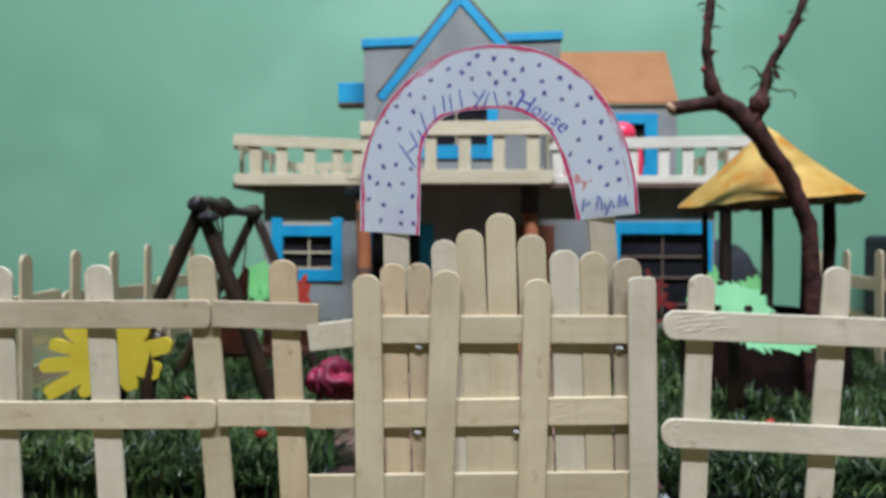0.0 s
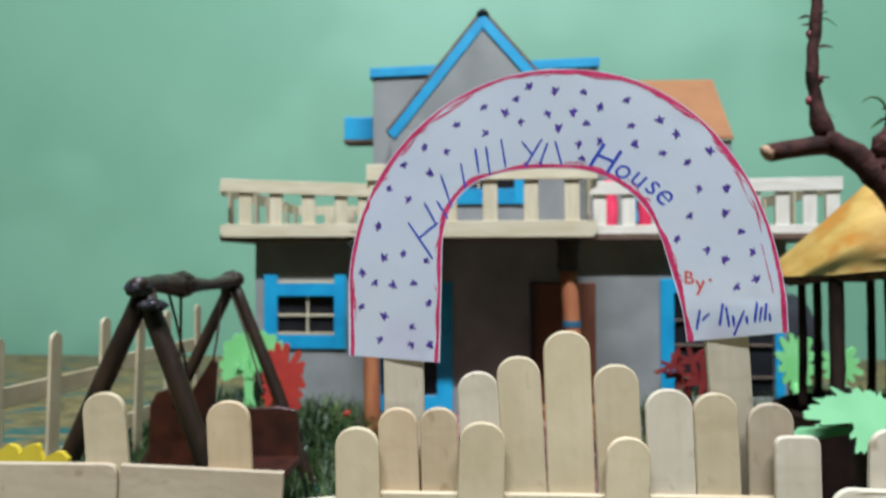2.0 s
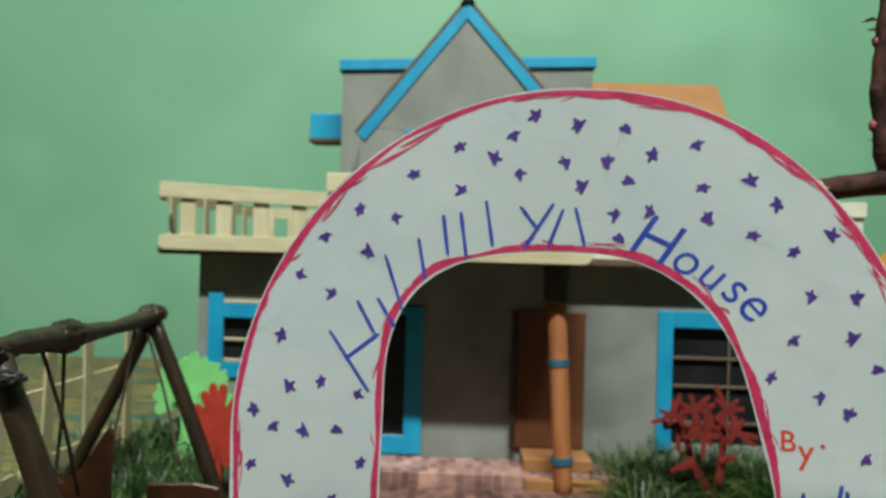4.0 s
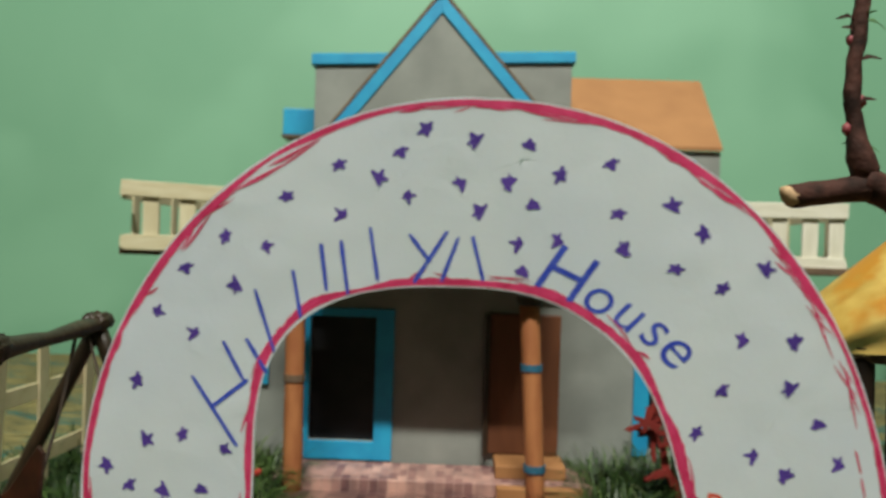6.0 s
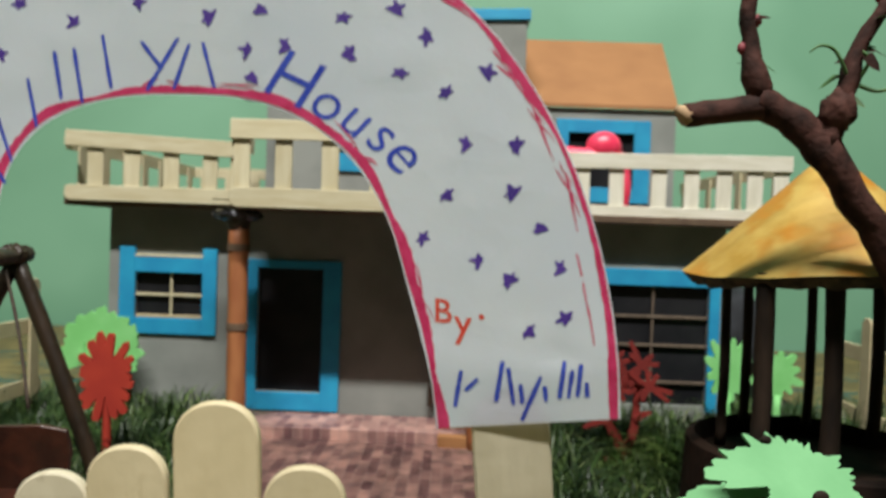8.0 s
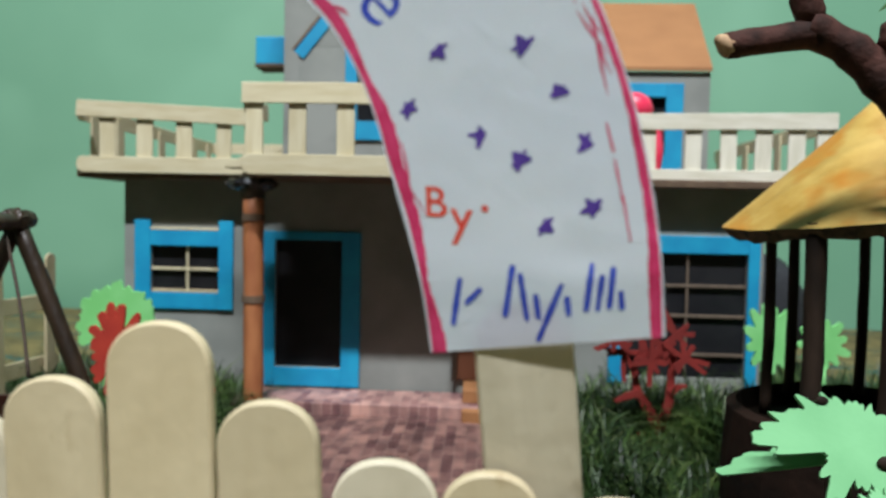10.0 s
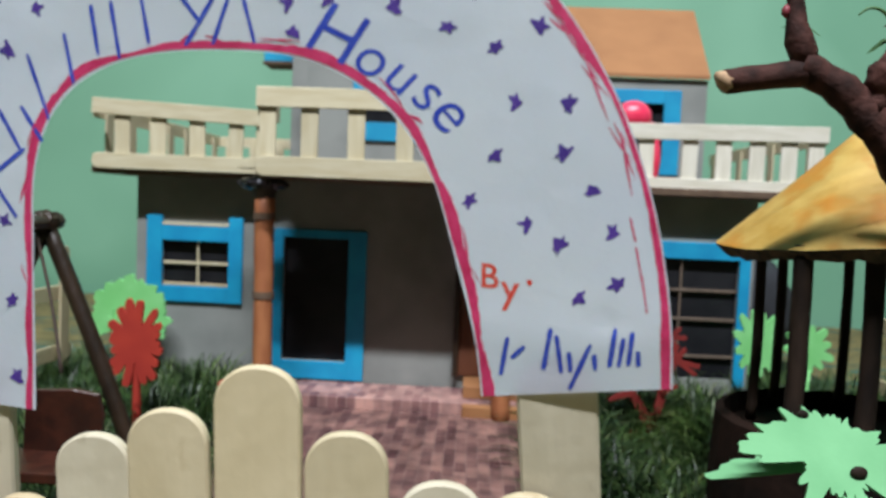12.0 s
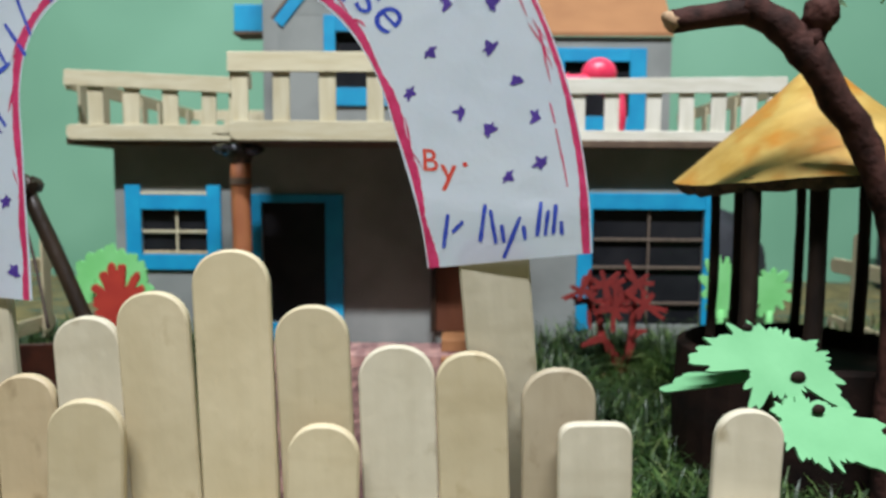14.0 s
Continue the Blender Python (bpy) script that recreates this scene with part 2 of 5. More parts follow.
def brick_print():
    """Printed brick paper: small pink-brown bricks with pale joints, faded in patches."""
    m, n, l = nodes_of("printed_brick_paper")
    bsdf, co = n["Principled BSDF"], n.new("ShaderNodeTexCoord")
    mp = n.new("ShaderNodeMapping")
    mp.inputs["Rotation"].default_value = (0, 0, radians(90))
    l.new(co.outputs["Object"], mp.inputs["Vector"])
    br = n.new("ShaderNodeTexBrick")
    br.inputs["Color1"].default_value, br.inputs["Color2"].default_value = (0.44, 0.265, 0.225, 1), (0.17, 0.085, 0.085, 1)
    br.inputs["Mortar"].default_value = (0.34, 0.22, 0.195, 1)
    br.inputs["Scale"].default_value, br.inputs["Brick Width"].default_value, br.inputs["Row Height"].default_value = 1.0, 0.013, 0.0058
    br.inputs["Mortar Size"].default_value, br.inputs["Mortar Smooth"].default_value = 0.0005, 0.8
    l.new(mp.outputs["Vector"], br.inputs["Vector"])
    ns, mx = n.new("ShaderNodeTexNoise"), n.new("ShaderNodeMix")
    ns.inputs["Scale"].default_value = 75
    mx.data_type, mx.blend_type = "RGBA", "MULTIPLY"
    mx.inputs["Factor"].default_value = 0.75
    l.new(co.outputs["Object"], ns.inputs["Vector"])
    l.new(br.outputs["Color"], mx.inputs[6])
    cr = n.new("ShaderNodeValToRGB")
    cr.color_ramp.elements[0].position, cr.color_ramp.elements[1].position = 0.35, 0.62
    cr.color_ramp.elements[0].color, cr.color_ramp.elements[1].color = (0.58, 0.54, 0.56, 1), (1.30, 1.22, 1.16, 1)
    l.new(ns.outputs["Fac"], cr.inputs["Fac"])
    l.new(cr.outputs["Color"], mx.inputs[7])
    l.new(mx.outputs[2], bsdf.inputs["Base Color"])
    bsdf.inputs["Roughness"].default_value = 0.5
    return m


def mat_weave():
    """Ochre cloth with broken teal streaks and dark folds of the weave."""
    m, n, l = nodes_of("ochre_teal_cloth")
    bsdf, co = n["Principled BSDF"], n.new("ShaderNodeTexCoord")
    mp = n.new("ShaderNodeMapping")
    mp.inputs["Scale"].default_value, mp.inputs["Rotation"].default_value = (7.0, 24.0, 1.0), (0, 0, radians(-6))
    l.new(co.outputs["Object"], mp.inputs["Vector"])
    big = n.new("ShaderNodeTexNoise")
    big.inputs["Scale"].default_value, big.inputs["Detail"].default_value, big.inputs["Distortion"].default_value = 1.5, 4.0, 1.4
    l.new(mp.outputs["Vector"], big.inputs["Vector"])
    r1 = n.new("ShaderNodeValToRGB")
    r1.color_ramp.elements[0].position, r1.color_ramp.elements[1].position = 0.56, 0.62
    l.new(big.outputs["Fac"], r1.inputs["Fac"])
    tiny = n.new("ShaderNodeTexNoise")
    tiny.inputs["Scale"].default_value, tiny.inputs["Detail"].default_value = 5.0, 5.0
    l.new(mp.outputs["Vector"], tiny.inputs["Vector"])
    r2 = n.new("ShaderNodeValToRGB")
    r2.color_ramp.elements[0].color, r2.color_ramp.elements[1].color = (0.052, 0.046, 0.016, 1), (0.240, 0.185, 0.066, 1)
    r2.color_ramp.elements[0].position, r2.color_ramp.elements[1].position = 0.35, 0.65
    l.new(tiny.outputs["Fac"], r2.inputs["Fac"])
    mx = n.new("ShaderNodeMix")
    mx.data_type = "RGBA"
    l.new(r1.outputs["Color"], mx.inputs["Factor"])
    l.new(r2.outputs["Color"], mx.inputs[6])
    mx.inputs[7].default_value = (0.012, 0.085, 0.075, 1)
    l.new(mx.outputs[2], bsdf.inputs["Base Color"])
    bsdf.inputs["Roughness"].default_value = 0.85
    bp = n.new("ShaderNodeBump")
    bp.inputs["Strength"].default_value, bp.inputs["Distance"].default_value = 0.5, 0.004
    l.new(tiny.outputs["Fac"], bp.inputs["Height"])
    l.new(bp.outputs["Normal"], bsdf.inputs["Normal"])
    return m


M["brick"], M["mat"] = brick_print(), mat_weave()
tape_bsdf = M["tape"].node_tree.nodes["Principled BSDF"]
tape_bsdf.inputs["Transmission Weight"].default_value, tape_bsdf.inputs["IOR"].default_value = 0.35, 1.45

# ---- builders ----
TAU = 2 * math.pi
BASE = {}


def thing(name, at, label, category, group="", kind=""):
    ob = new(name)
    ob.location = at
    ob.empty_display_size = 0.01
    BASE[ob] = Vector(at)
    return tagged(ob, label, category, group, kind)


def mesh_of(name, bm, smooth=False):
    me = bpy.data.meshes.new(name)
    bmesh.ops.recalc_face_normals(bm, faces=bm.faces)
    bm.to_mesh(me)
    bm.free()
    if smooth:
        me.shade_smooth()
    return me


def part(name, bm, material, parent=None, label="", m=None, smooth=False):
    """Links a bmesh, in world metres or at the pose m, as one mesh object under a thing or a part."""
    me = bm if isinstance(bm, bpy.types.Mesh) else mesh_of(name, bm, smooth)
    if not me.materials:
        me.materials.append(material)
    ob = new(name, me)
    at = m or Matrix()
    if parent:
        ob.parent = parent
        up = BASE[parent]
        if parent.type == "EMPTY":
            at = Matrix.Translation(-up) @ at
            BASE[ob] = up if m is None else None
            ob.matrix_basis = at
            BASE[ob] = at
        else:
            own = up if isinstance(up, Matrix) else Matrix.Translation(-up)
            root = parent.parent
            ob.matrix_basis = own.inverted() @ (Matrix.Translation(-BASE[root]) @ at if root else at)
            BASE[ob] = ob.matrix_basis
    else:
        ob.matrix_basis = at
        BASE[ob] = at
    return tagged(ob, label)


def structure(name, bm, material, label="", category="", smooth=False):
    return tagged(part(name, bm, material, smooth=smooth), label, category or name.split("_")[0], kind="structure")


def box(bm, x0, x1, y0, y1, z0, z1, bevel=0.0, turn=None):
    m = Matrix.Translation(((x0 + x1) / 2, (y0 + y1) / 2, (z0 + z1) / 2))
    if turn:
        m = m @ turn
    made = bmesh.ops.create_cube(bm, size=1.0, matrix=m @ Matrix.Diagonal((x1 - x0, y1 - y0, z1 - z0, 1)))
    if bevel:
        edges = list({e for v in made["verts"] for e in v.link_edges})
        bmesh.ops.bevel(bm, geom=edges, offset=bevel, segments=2, affect="EDGES", profile=0.5)
    return bm


def boxed(*a, **k):
    return box(bmesh.new(), *a, **k)


def extrude_outline(bm, pts, y0, y1, chamfer=0.0):
    """A flat shape in x and z, given as an outline, between two depths, with a small chamfer round its rim."""
    cx, cz = sum(p[0] for p in pts) / len(pts), sum(p[1] for p in pts) / len(pts)
    rings = []
    for y, inset in ((y0, chamfer), (y0 + chamfer, 0), (y1 - chamfer, 0), (y1, chamfer)) if chamfer else ((y0, 0), (y1, 0)):
        ring = []
        for i, (x, z) in enumerate(pts):
            (ax, az), (bx, bz) = pts[i - 1], pts[(i + 1) % len(pts)]
            nx, nz = az - bz, bx - ax
            d = math.hypot(nx, nz) or 1.0
            s = 1 if nx * (cx - x) + nz * (cz - z) > 0 else -1
            ring.append(bm.verts.new((x + s * nx / d * inset, y, z + s * nz / d * inset)))
        rings.append(ring)
    bm.faces.new(rings[0])
    bm.faces.new(rings[-1][::-1])
    for a, b in zip(rings, rings[1:]):
        for i in range(len(pts)):
            bm.faces.new((a[i - 1], a[i], b[i], b[i - 1]))
    return bm


def stick_mesh(length, w, t, round0, round1, seed):
    rnd = random.Random(seed)
    pts, r = [], w / 2
    for end, rounded in ((0, round0), (1, round1)):
        if rounded:
            power = 0.42 if rounded == "square" else 0.92
            for k in range(25):
                a = math.pi * k / 24
                x = -r * math.copysign(abs(math.cos(a)) ** power, math.cos(a)) * (1 if end else -1)
                z = math.sin(a) ** power * r * 0.95
                pts.append((x, length - r * 0.95 + z if end else r * 0.95 - z))
        else:
            s = 1 if end else -1
            pts += [(-s * r, length * end + rnd.uniform(-0.0003, 0.0003)), (s * r, length * end + rnd.uniform(-0.0003, 0.0003))]
    pts = pts[::-1]
    bm = extrude_outline(bmesh.new(), pts, -t / 2, t / 2, 0.00030)
    for v in bm.verts:
        v.co.x += 0.00015 * noise.noise((v.co.x * 40, seed * 3.1, v.co.z * 60))
    return bm


SEEDS = iter(range(1, 100000))


def stick(parent, name, p0, p1, w=0.0102, t=0.0016, ends=(True, True), material="stick", label="", front=(0, -1, 0)):
    """A flat wooden stick from p0 to p1, its broad side to the front."""
    p0, p1 = Vector(p0), Vector(p1)
    z = (p1 - p0).normalized()
    y = -(Vector(front) - z * z.dot(Vector(front))).normalized()
    x = y.cross(z)
    m = Matrix((x, y, z)).transposed().to_4x4()
    m.translation = p0
    return part(name, stick_mesh((p1 - p0).length, w, t, *ends, next(SEEDS)), M[material], parent, label, m)


def tube(bm, pts, radii, sides=8, rough=0.0, seed=0):
    """A bent, tapering, slightly knobbly round branch through pts."""
    pts = [Vector(p) for p in pts]
    fine, rad = [], []
    for i in range(len(pts) - 1):
        a, b = pts[max(i - 1, 0)], pts[min(i + 2, len(pts) - 1)]
        for k in range(4):
            u = k / 4
            p, q = pts[i], pts[i + 1]
            h = 2 * p + (q - a) * u + (2 * a - 5 * p + 4 * q - b) * u * u + (3 * p - a - 3 * q + b) * u ** 3
            fine.append(h * 0.5)
            rad.append(radii[i] * (1 - u) + radii[i + 1] * u)
    fine.append(pts[-1])
    rad.append(radii[-1])
    rings = []
    for i, p in enumerate(fine):
        d = (fine[min(i + 1, len(fine) - 1)] - fine[max(i - 1, 0)]).normalized()
        u = d.orthogonal().normalized() if i == 0 else (u - d * u.dot(d)).normalized()
        v = d.cross(u)
        ring = []
        for k in range(sides):
            a = 2 * math.pi * k / sides
            q = p + (u * math.cos(a) + v * math.sin(a)) * rad[i]
            q = q + (q - p) * rough * noise.noise(q * 160 + Vector((seed, 0, 0)))
            ring.append(bm.verts.new(q))
        rings.append(ring)
    for a, b in zip(rings, rings[1:]):
        for k in range(sides):
            bm.faces.new((a[k - 1], a[k], b[k], b[k - 1]))
    bm.faces.new(rings[0][::-1])
    bm.faces.new(rings[-1])
    return bm


def panel(x0, x1, z0, z1, y0, y1, holes=()):
    """An upright sheet with rectangular openings right through it."""
    bm = bmesh.new()
    xs = sorted({x0, x1, *(h[i] for h in holes for i in (0, 1))})
    zs = sorted({z0, z1, *(h[i] for h in holes for i in (2, 3))})

    def solid(i, k):
        if not (0 <= i < len(xs) - 1 and 0 <= k < len(zs) - 1):
            return False
        cx, cz = (xs[i] + xs[i + 1]) / 2, (zs[k] + zs[k + 1]) / 2
        return not any(h[0] < cx < h[1] and h[2] < cz < h[3] for h in holes)

    def quad(*c):
        bm.faces.new([bm.verts.new(p) for p in c])

    for i in range(len(xs) - 1):
        for k in range(len(zs) - 1):
            if not solid(i, k):
                continue
            a, b, c, d = xs[i], xs[i + 1], zs[k], zs[k + 1]
            quad((a, y0, c), (b, y0, c), (b, y0, d), (a, y0, d))
            quad((a, y1, c), (a, y1, d), (b, y1, d), (b, y1, c))
            for di, dk, e in ((-1, 0, ((a, c), (a, d))), (1, 0, ((b, c), (b, d))), (0, -1, ((a, c), (b, c))), (0, 1, ((a, d), (b, d)))):
                if not solid(i + di, k + dk):
                    (ax, az), (bx, bz) = e
                    quad((ax, y0, az), (bx, y0, bz), (bx, y1, bz), (ax, y1, az))
    bmesh.ops.remove_doubles(bm, verts=bm.verts, dist=1e-6)
    return bm


# ---- the room ----
FLOOR = -0.036
structure("floor", boxed(-2.6, 2.8, -3.3, 1.32, FLOOR - 0.1, FLOOR), M["floor"], "grey floor under the mat, darkened to cut bounce light", "floor")
structure("wall_north", boxed(-2.6, 2.8, 1.28, 1.40, FLOOR, 2.3), M["wall"], "mint green painted wall behind the model", "wall")
# the other walls and the ceiling are unseen; added to close the room, kept dim
structure("wall_south", boxed(-2.6, 2.8, -3.4, -3.3, FLOOR, 2.3), M["wall_dim"], "unseen room wall, darkened to cut bounce light", "wall")
structure("wall_west", boxed(-2.7, -2.6, -3.4, 1.4, FLOOR, 2.3), M["wall_dim"], "unseen room wall, darkened to cut bounce light", "wall")
structure("wall_east", boxed(2.8, 2.9, -3.4, 1.4, FLOOR, 2.3), M["wall_dim"], "unseen room wall, darkened to cut bounce light", "wall")
structure("ceiling", boxed(-2.7, 2.9, -3.4, 1.4, 2.3, 2.4), M["ceiling"], "unseen ceiling, darkened to cut bounce light", "ceiling")

bm = bmesh.new()
bmesh.ops.create_grid(bm, x_segments=110, y_segments=70, size=1.0)
for v in bm.verts:
    v.co = Vector((v.co.x * 1.5 + 0.05, v.co.y * 0.80 + 0.462, FLOOR + 0.003))
    v.co.z += 0.0025 + 0.0025 * noise.noise((v.co.x * 3, v.co.y * 9, 0.3))
tagged(part("floor_mat", bm, M["mat"], smooth=True), "ochre and teal patterned cloth mat on the floor", "mat")

# ---- base board, turf and path ----
GROUND = -0.004


def front_y(x):
    return 0.2690 - 0.0168 * x


def skewed(bm):
    """Runs the front edge of a slab along the line of the fences."""
    for v in bm.verts:
        if v.co.y < 0.30:
            v.co.y += front_y(v.co.x) - 0.2690
    return bm


made = skewed(boxed(-0.25, 0.345, 0.2690, 0.88, -0.031, GROUND, 0.001))
# the cut front of the board stands out a little under the turf, with a crumbly upper edge
ledge = []
for i in range(200):
    x = -0.25 + 0.595 * i / 199
    y = front_y(x)
    top = (-0.0092 if x < 0.08 else -0.0084) + 0.0009 * noise.noise((x * 140, 1, 0)) + 0.0006 * noise.noise((x * 420, 4, 0))
    lip = 0.0030 + 0.0004 * noise.noise((x * 200, 8, 0))
    ledge.append([made.verts.new(p) for p in ((x, y - 0.0030, -0.031), (x, y - lip, top - 0.0008), (x, y - lip + 0.0008, top), (x, y + 0.0008, top))])
for a, b in zip(ledge, ledge[1:]):
    for k in range(3):
        made.faces.new((a[k], b[k], b[k + 1], a[k + 1]))
tagged(part("base_board", made, M["foam"]), "thick white polystyrene board under the model garden", "board")
PATH_L, PATH_R = -0.072, 0.082


def path_edge(y, side):
    wide = 0.016 * max(0.0, min(1.0, (y - 0.45) / 0.15)) + 0.002 * math.sin(y * 90 + side)
    if side < 0:
        wide -= 0.020 * max(0.0, min(1.0, (0.36 - y) / 0.06))
    return PATH_L - wide if side < 0 else PATH_R + wide


bm = bmesh.new()
rows = []
for i in range(25):
    y = 0.2705 + (0.603 - 0.2705) * i / 24
    a, b = path_edge(y, -1), path_edge(y, 1)
    rows.append([bm.verts.new((a + (b - a) * k / 10, y, 0.0012 + 0.0006 * noise.noise((k * 0.7, y * 30, 1)))) for k in range(11)])
for a, b in zip(rows, rows[1:]):
    for k in range(10):
        bm.faces.new((a[k], a[k + 1], b[k + 1], b[k]))
bmesh.ops.solidify(bm, geom=bm.faces[:], thickness=-0.0012)
tagged(part("path", bm, M["brick"]), "pink-brown printed brick paper path from gate to house", "path", kind="structure")
tagged(part("veranda_floor", boxed(-0.0965, 0.105, 0.603, 0.6385, GROUND, 0.0085, 0.0008), M["brick"]), "raised porch floor covered in printed brick paper", "porch floor", kind="structure")
for x0, x1 in ((-0.243, PATH_L + 0.010), (PATH_R + 0.004, 0.337)):
    bm = skewed(boxed(x0, x1, 0.2686, 0.877, GROUND, -0.0008))
    # the mat's front edge is folded down over the board
    skewed(box(bm, x0, x1, 0.2672, 0.2686, -0.0088 if x0 < 0 else -0.0078, -0.0010, 0.0004))
    tagged(part("turf_mat", bm, M["turf"]), "dark backing of the artificial turf", "turf mat")


def grass():
    rnd = random.Random(5)
    verts, faces = [], []

    def blades(x, y, count, tall, base=GROUND, spread=1.0):
        for _ in range(count):
            a, lean = rnd.uniform(0, 2 * math.pi), rnd.uniform(0.25, 1.7) * spread
            h = tall * rnd.uniform(0.5, 1.25)
            w = rnd.choice((0.0003, 0.0004, 0.0005, 0.0007))
            bx, by = x + rnd.gauss(0, 0.0016), y + rnd.gauss(0, 0.0016)
            dx, dy = math.cos(a), math.sin(a)
            if y < 0.295 and spread == 1.0:
                dy = abs(dy)
            twist = rnd.uniform(-0.6, 0.6)
            i = len(verts)
            # each blade curves over: steep at the root, bending towards its tip
            for u, wide in ((0.0, 0.8), (0.4, 1.0), (0.75, 0.8)):
                out, px, py = lean * h * u ** 1.7, -math.sin(a + twist * u) * w * wide, math.cos(a + twist * u) * w * wide
                up = base + h * (u - 0.30 * lean * u * u)
                verts.extend(((bx + dx * out - px, by + dy * out - py, up), (bx + dx * out + px, by + dy * out + py, up)))
            verts.append((bx + dx * lean * h, by + dy * lean * h, base + h * (1.0 - 0.36 * lean)))
            faces.extend(((i, i + 1, i + 3, i + 2), (i + 2, i + 3, i + 5, i + 4), (i + 4, i + 5, i + 6)))

    step = 0.0042
    for k in range(1000):
        x = rnd.choice((rnd.uniform(-0.243, -0.064), rnd.uniform(0.087, 0.337), rnd.uniform(0.087, 0.337)))
        tuft = noise.noise((x * 60, 3.0, 1.0))
        if tuft > -0.25:
            blades(x, front_y(x) - 0.0022, 2, rnd.uniform(0.006, 0.017), -0.0066 + rnd.uniform(-0.0020, 0.0030) - (0.0012 if x > 0 else 0), 0.25 + 0.4 * (x > 0))
    y = 0.272
    while y < 0.675:
        x = -0.243
        while x < 0.337:
            xx, yy = x + rnd.uniform(-1, 1) * step * 0.6, y + rnd.uniform(-1, 1) * step * 0.6
            inside = path_edge(yy, -1) - 0.001 < xx < path_edge(yy, 1) + 0.001
            house = yy > 0.634 and -0.185 < xx < 0.24
            hut = (xx - 0.196) ** 2 + (yy - 0.4555) ** 2 < 0.049 ** 2
            if not (inside or house or hut):
                tall = 0.019 + 0.012 * noise.noise((xx * 22, yy * 22, 2.0)) + 0.009 * max(0.0, min(1.0, (yy - 0.45) / 0.1))
                if xx > 0.10 and yy > 0.585:
                    tall += 0.008
                if 0.118 < xx < 0.176 and 0.50 < yy < 0.592:
                    tall *= 0.45
                blades(xx, yy, 5, max(0.008, tall))
            x += step
        y += step
    me = bpy.data.meshes.new("grass")
    me.from_pydata(verts, [], faces)
    me.materials.append(M["grass"])
    tagged(new("grass", me), "dark green artificial grass with pale dry blades", "grass", kind="stuff")


grass()


# ---- gate, front fences, side fences ----
def gate_y(x):
    return 0.2550 - 0.015 * x


def fence_y(x):
    return 0.2584 - 0.012 * x


STICK = 0.0016


def upright(parent, name, top, foot, y, low=-0.030, **more):
    """A stick whose line runs through two points (x, z), down to the height low."""
    slope = (foot[0] - top[0]) / (foot[1] - top[1])
    xb = top[0] + slope * (low - top[1])
    return stick(parent, name, (xb, y(xb), low), (top[0], y(top[0]), top[1]), **more)


gate = thing("gate", (0.015, 0.2550, -0.03), "closed gate of pale flat wooden craft sticks", "gate")
for top, foot, rounded, w, wood in (((-0.0315, 0.0852), (-0.0298, -0.0129), True, 0.0105, "stick"), ((-0.0017, 0.0868), (-0.0052, -0.0126), True, 0.0108, "stick"), ((0.0317, 0.0838), (0.0292, -0.0122), True, 0.0101, "stick"), ((0.0692, 0.0847), (0.0707, -0.0118), "square", 0.0102, "stick_white")):
    upright(gate, "post", top, foot, gate_y, w=w, ends=(True, rounded), material=wood)
for xa, xb, za, zb in ((-0.0352, 0.0680, 0.0646, 0.0653), (-0.0352, 0.0685, 0.0327, 0.0357), (-0.0530, 0.0690, 0.0046, 0.0081), (-0.0530, 0.0690, -0.0180, -0.0140)):
    stick(gate, "rail", (xa, gate_y(xa) + STICK, za), (xb, gate_y(xb) + STICK, zb), 0.0103, ends=(False, False))
stick(gate, "rail", (-0.0535, gate_y(-0.0535) + STICK, 0.0612), (-0.0356, gate_y(-0.0356) + STICK, 0.0633), 0.0101, ends=(False, False), material="stick_white")
stick(gate, "rail", (-0.0530, gate_y(-0.0530) + STICK, 0.0322), (-0.0356, gate_y(-0.0356) + STICK, 0.0327), 0.0101, ends=(False, False), material="stick_tan")
PICKETS = (
    ((-0.0222, 0.0892), (-0.0192, -0.0138), 0.0098, -0.014, "stick_tan"),
    ((-0.0124, 0.0894), (-0.0092, -0.0137), 0.0094, -0.014, "stick_tan"),
    ((-0.0030, 0.0980), (0.0024, -0.0112), 0.0100, -0.0112, "stick_white"),
    ((0.0065, 0.1017), (0.0121, -0.0080), 0.0106, -0.0080, "stick"),
    ((0.0180, 0.1078), (0.0216, -0.0133), 0.0113, -0.014, "stick"),
    ((0.0293, 0.1000), (0.0340, -0.0093), 0.0108, -0.0093, "stick"),
    ((0.0414, 0.0944), (0.0453, -0.0131), 0.0112, -0.014, "stick_white"),
    ((0.0520, 0.0936), (0.0561, -0.0129), 0.0104, -0.014, "stick"),
    ((0.0645, 0.0914), (0.0664, -0.0128), 0.0108, -0.014, "stick_dull"),
)
for top, foot, w, low, wood in PICKETS:
    upright(gate, "picket", top, foot, lambda x: gate_y(x) + 2 * STICK, low, w=w - 0.0003, material=wood)
for x, z in ((-0.0122, 0.0582), (0.0618, 0.0585), (-0.0125, 0.0262), (0.0243, 0.0270)):
    part("tape_bit", boxed(x - 0.0013, x + 0.0013, gate_y(x) + 0.0012, gate_y(x) + 0.0022, z - 0.0006, z + 0.0006, 0.0003, Matrix.Rotation(0.12, 4, "Y")), M["tape"], gate, "glossy scrap of clear tape")

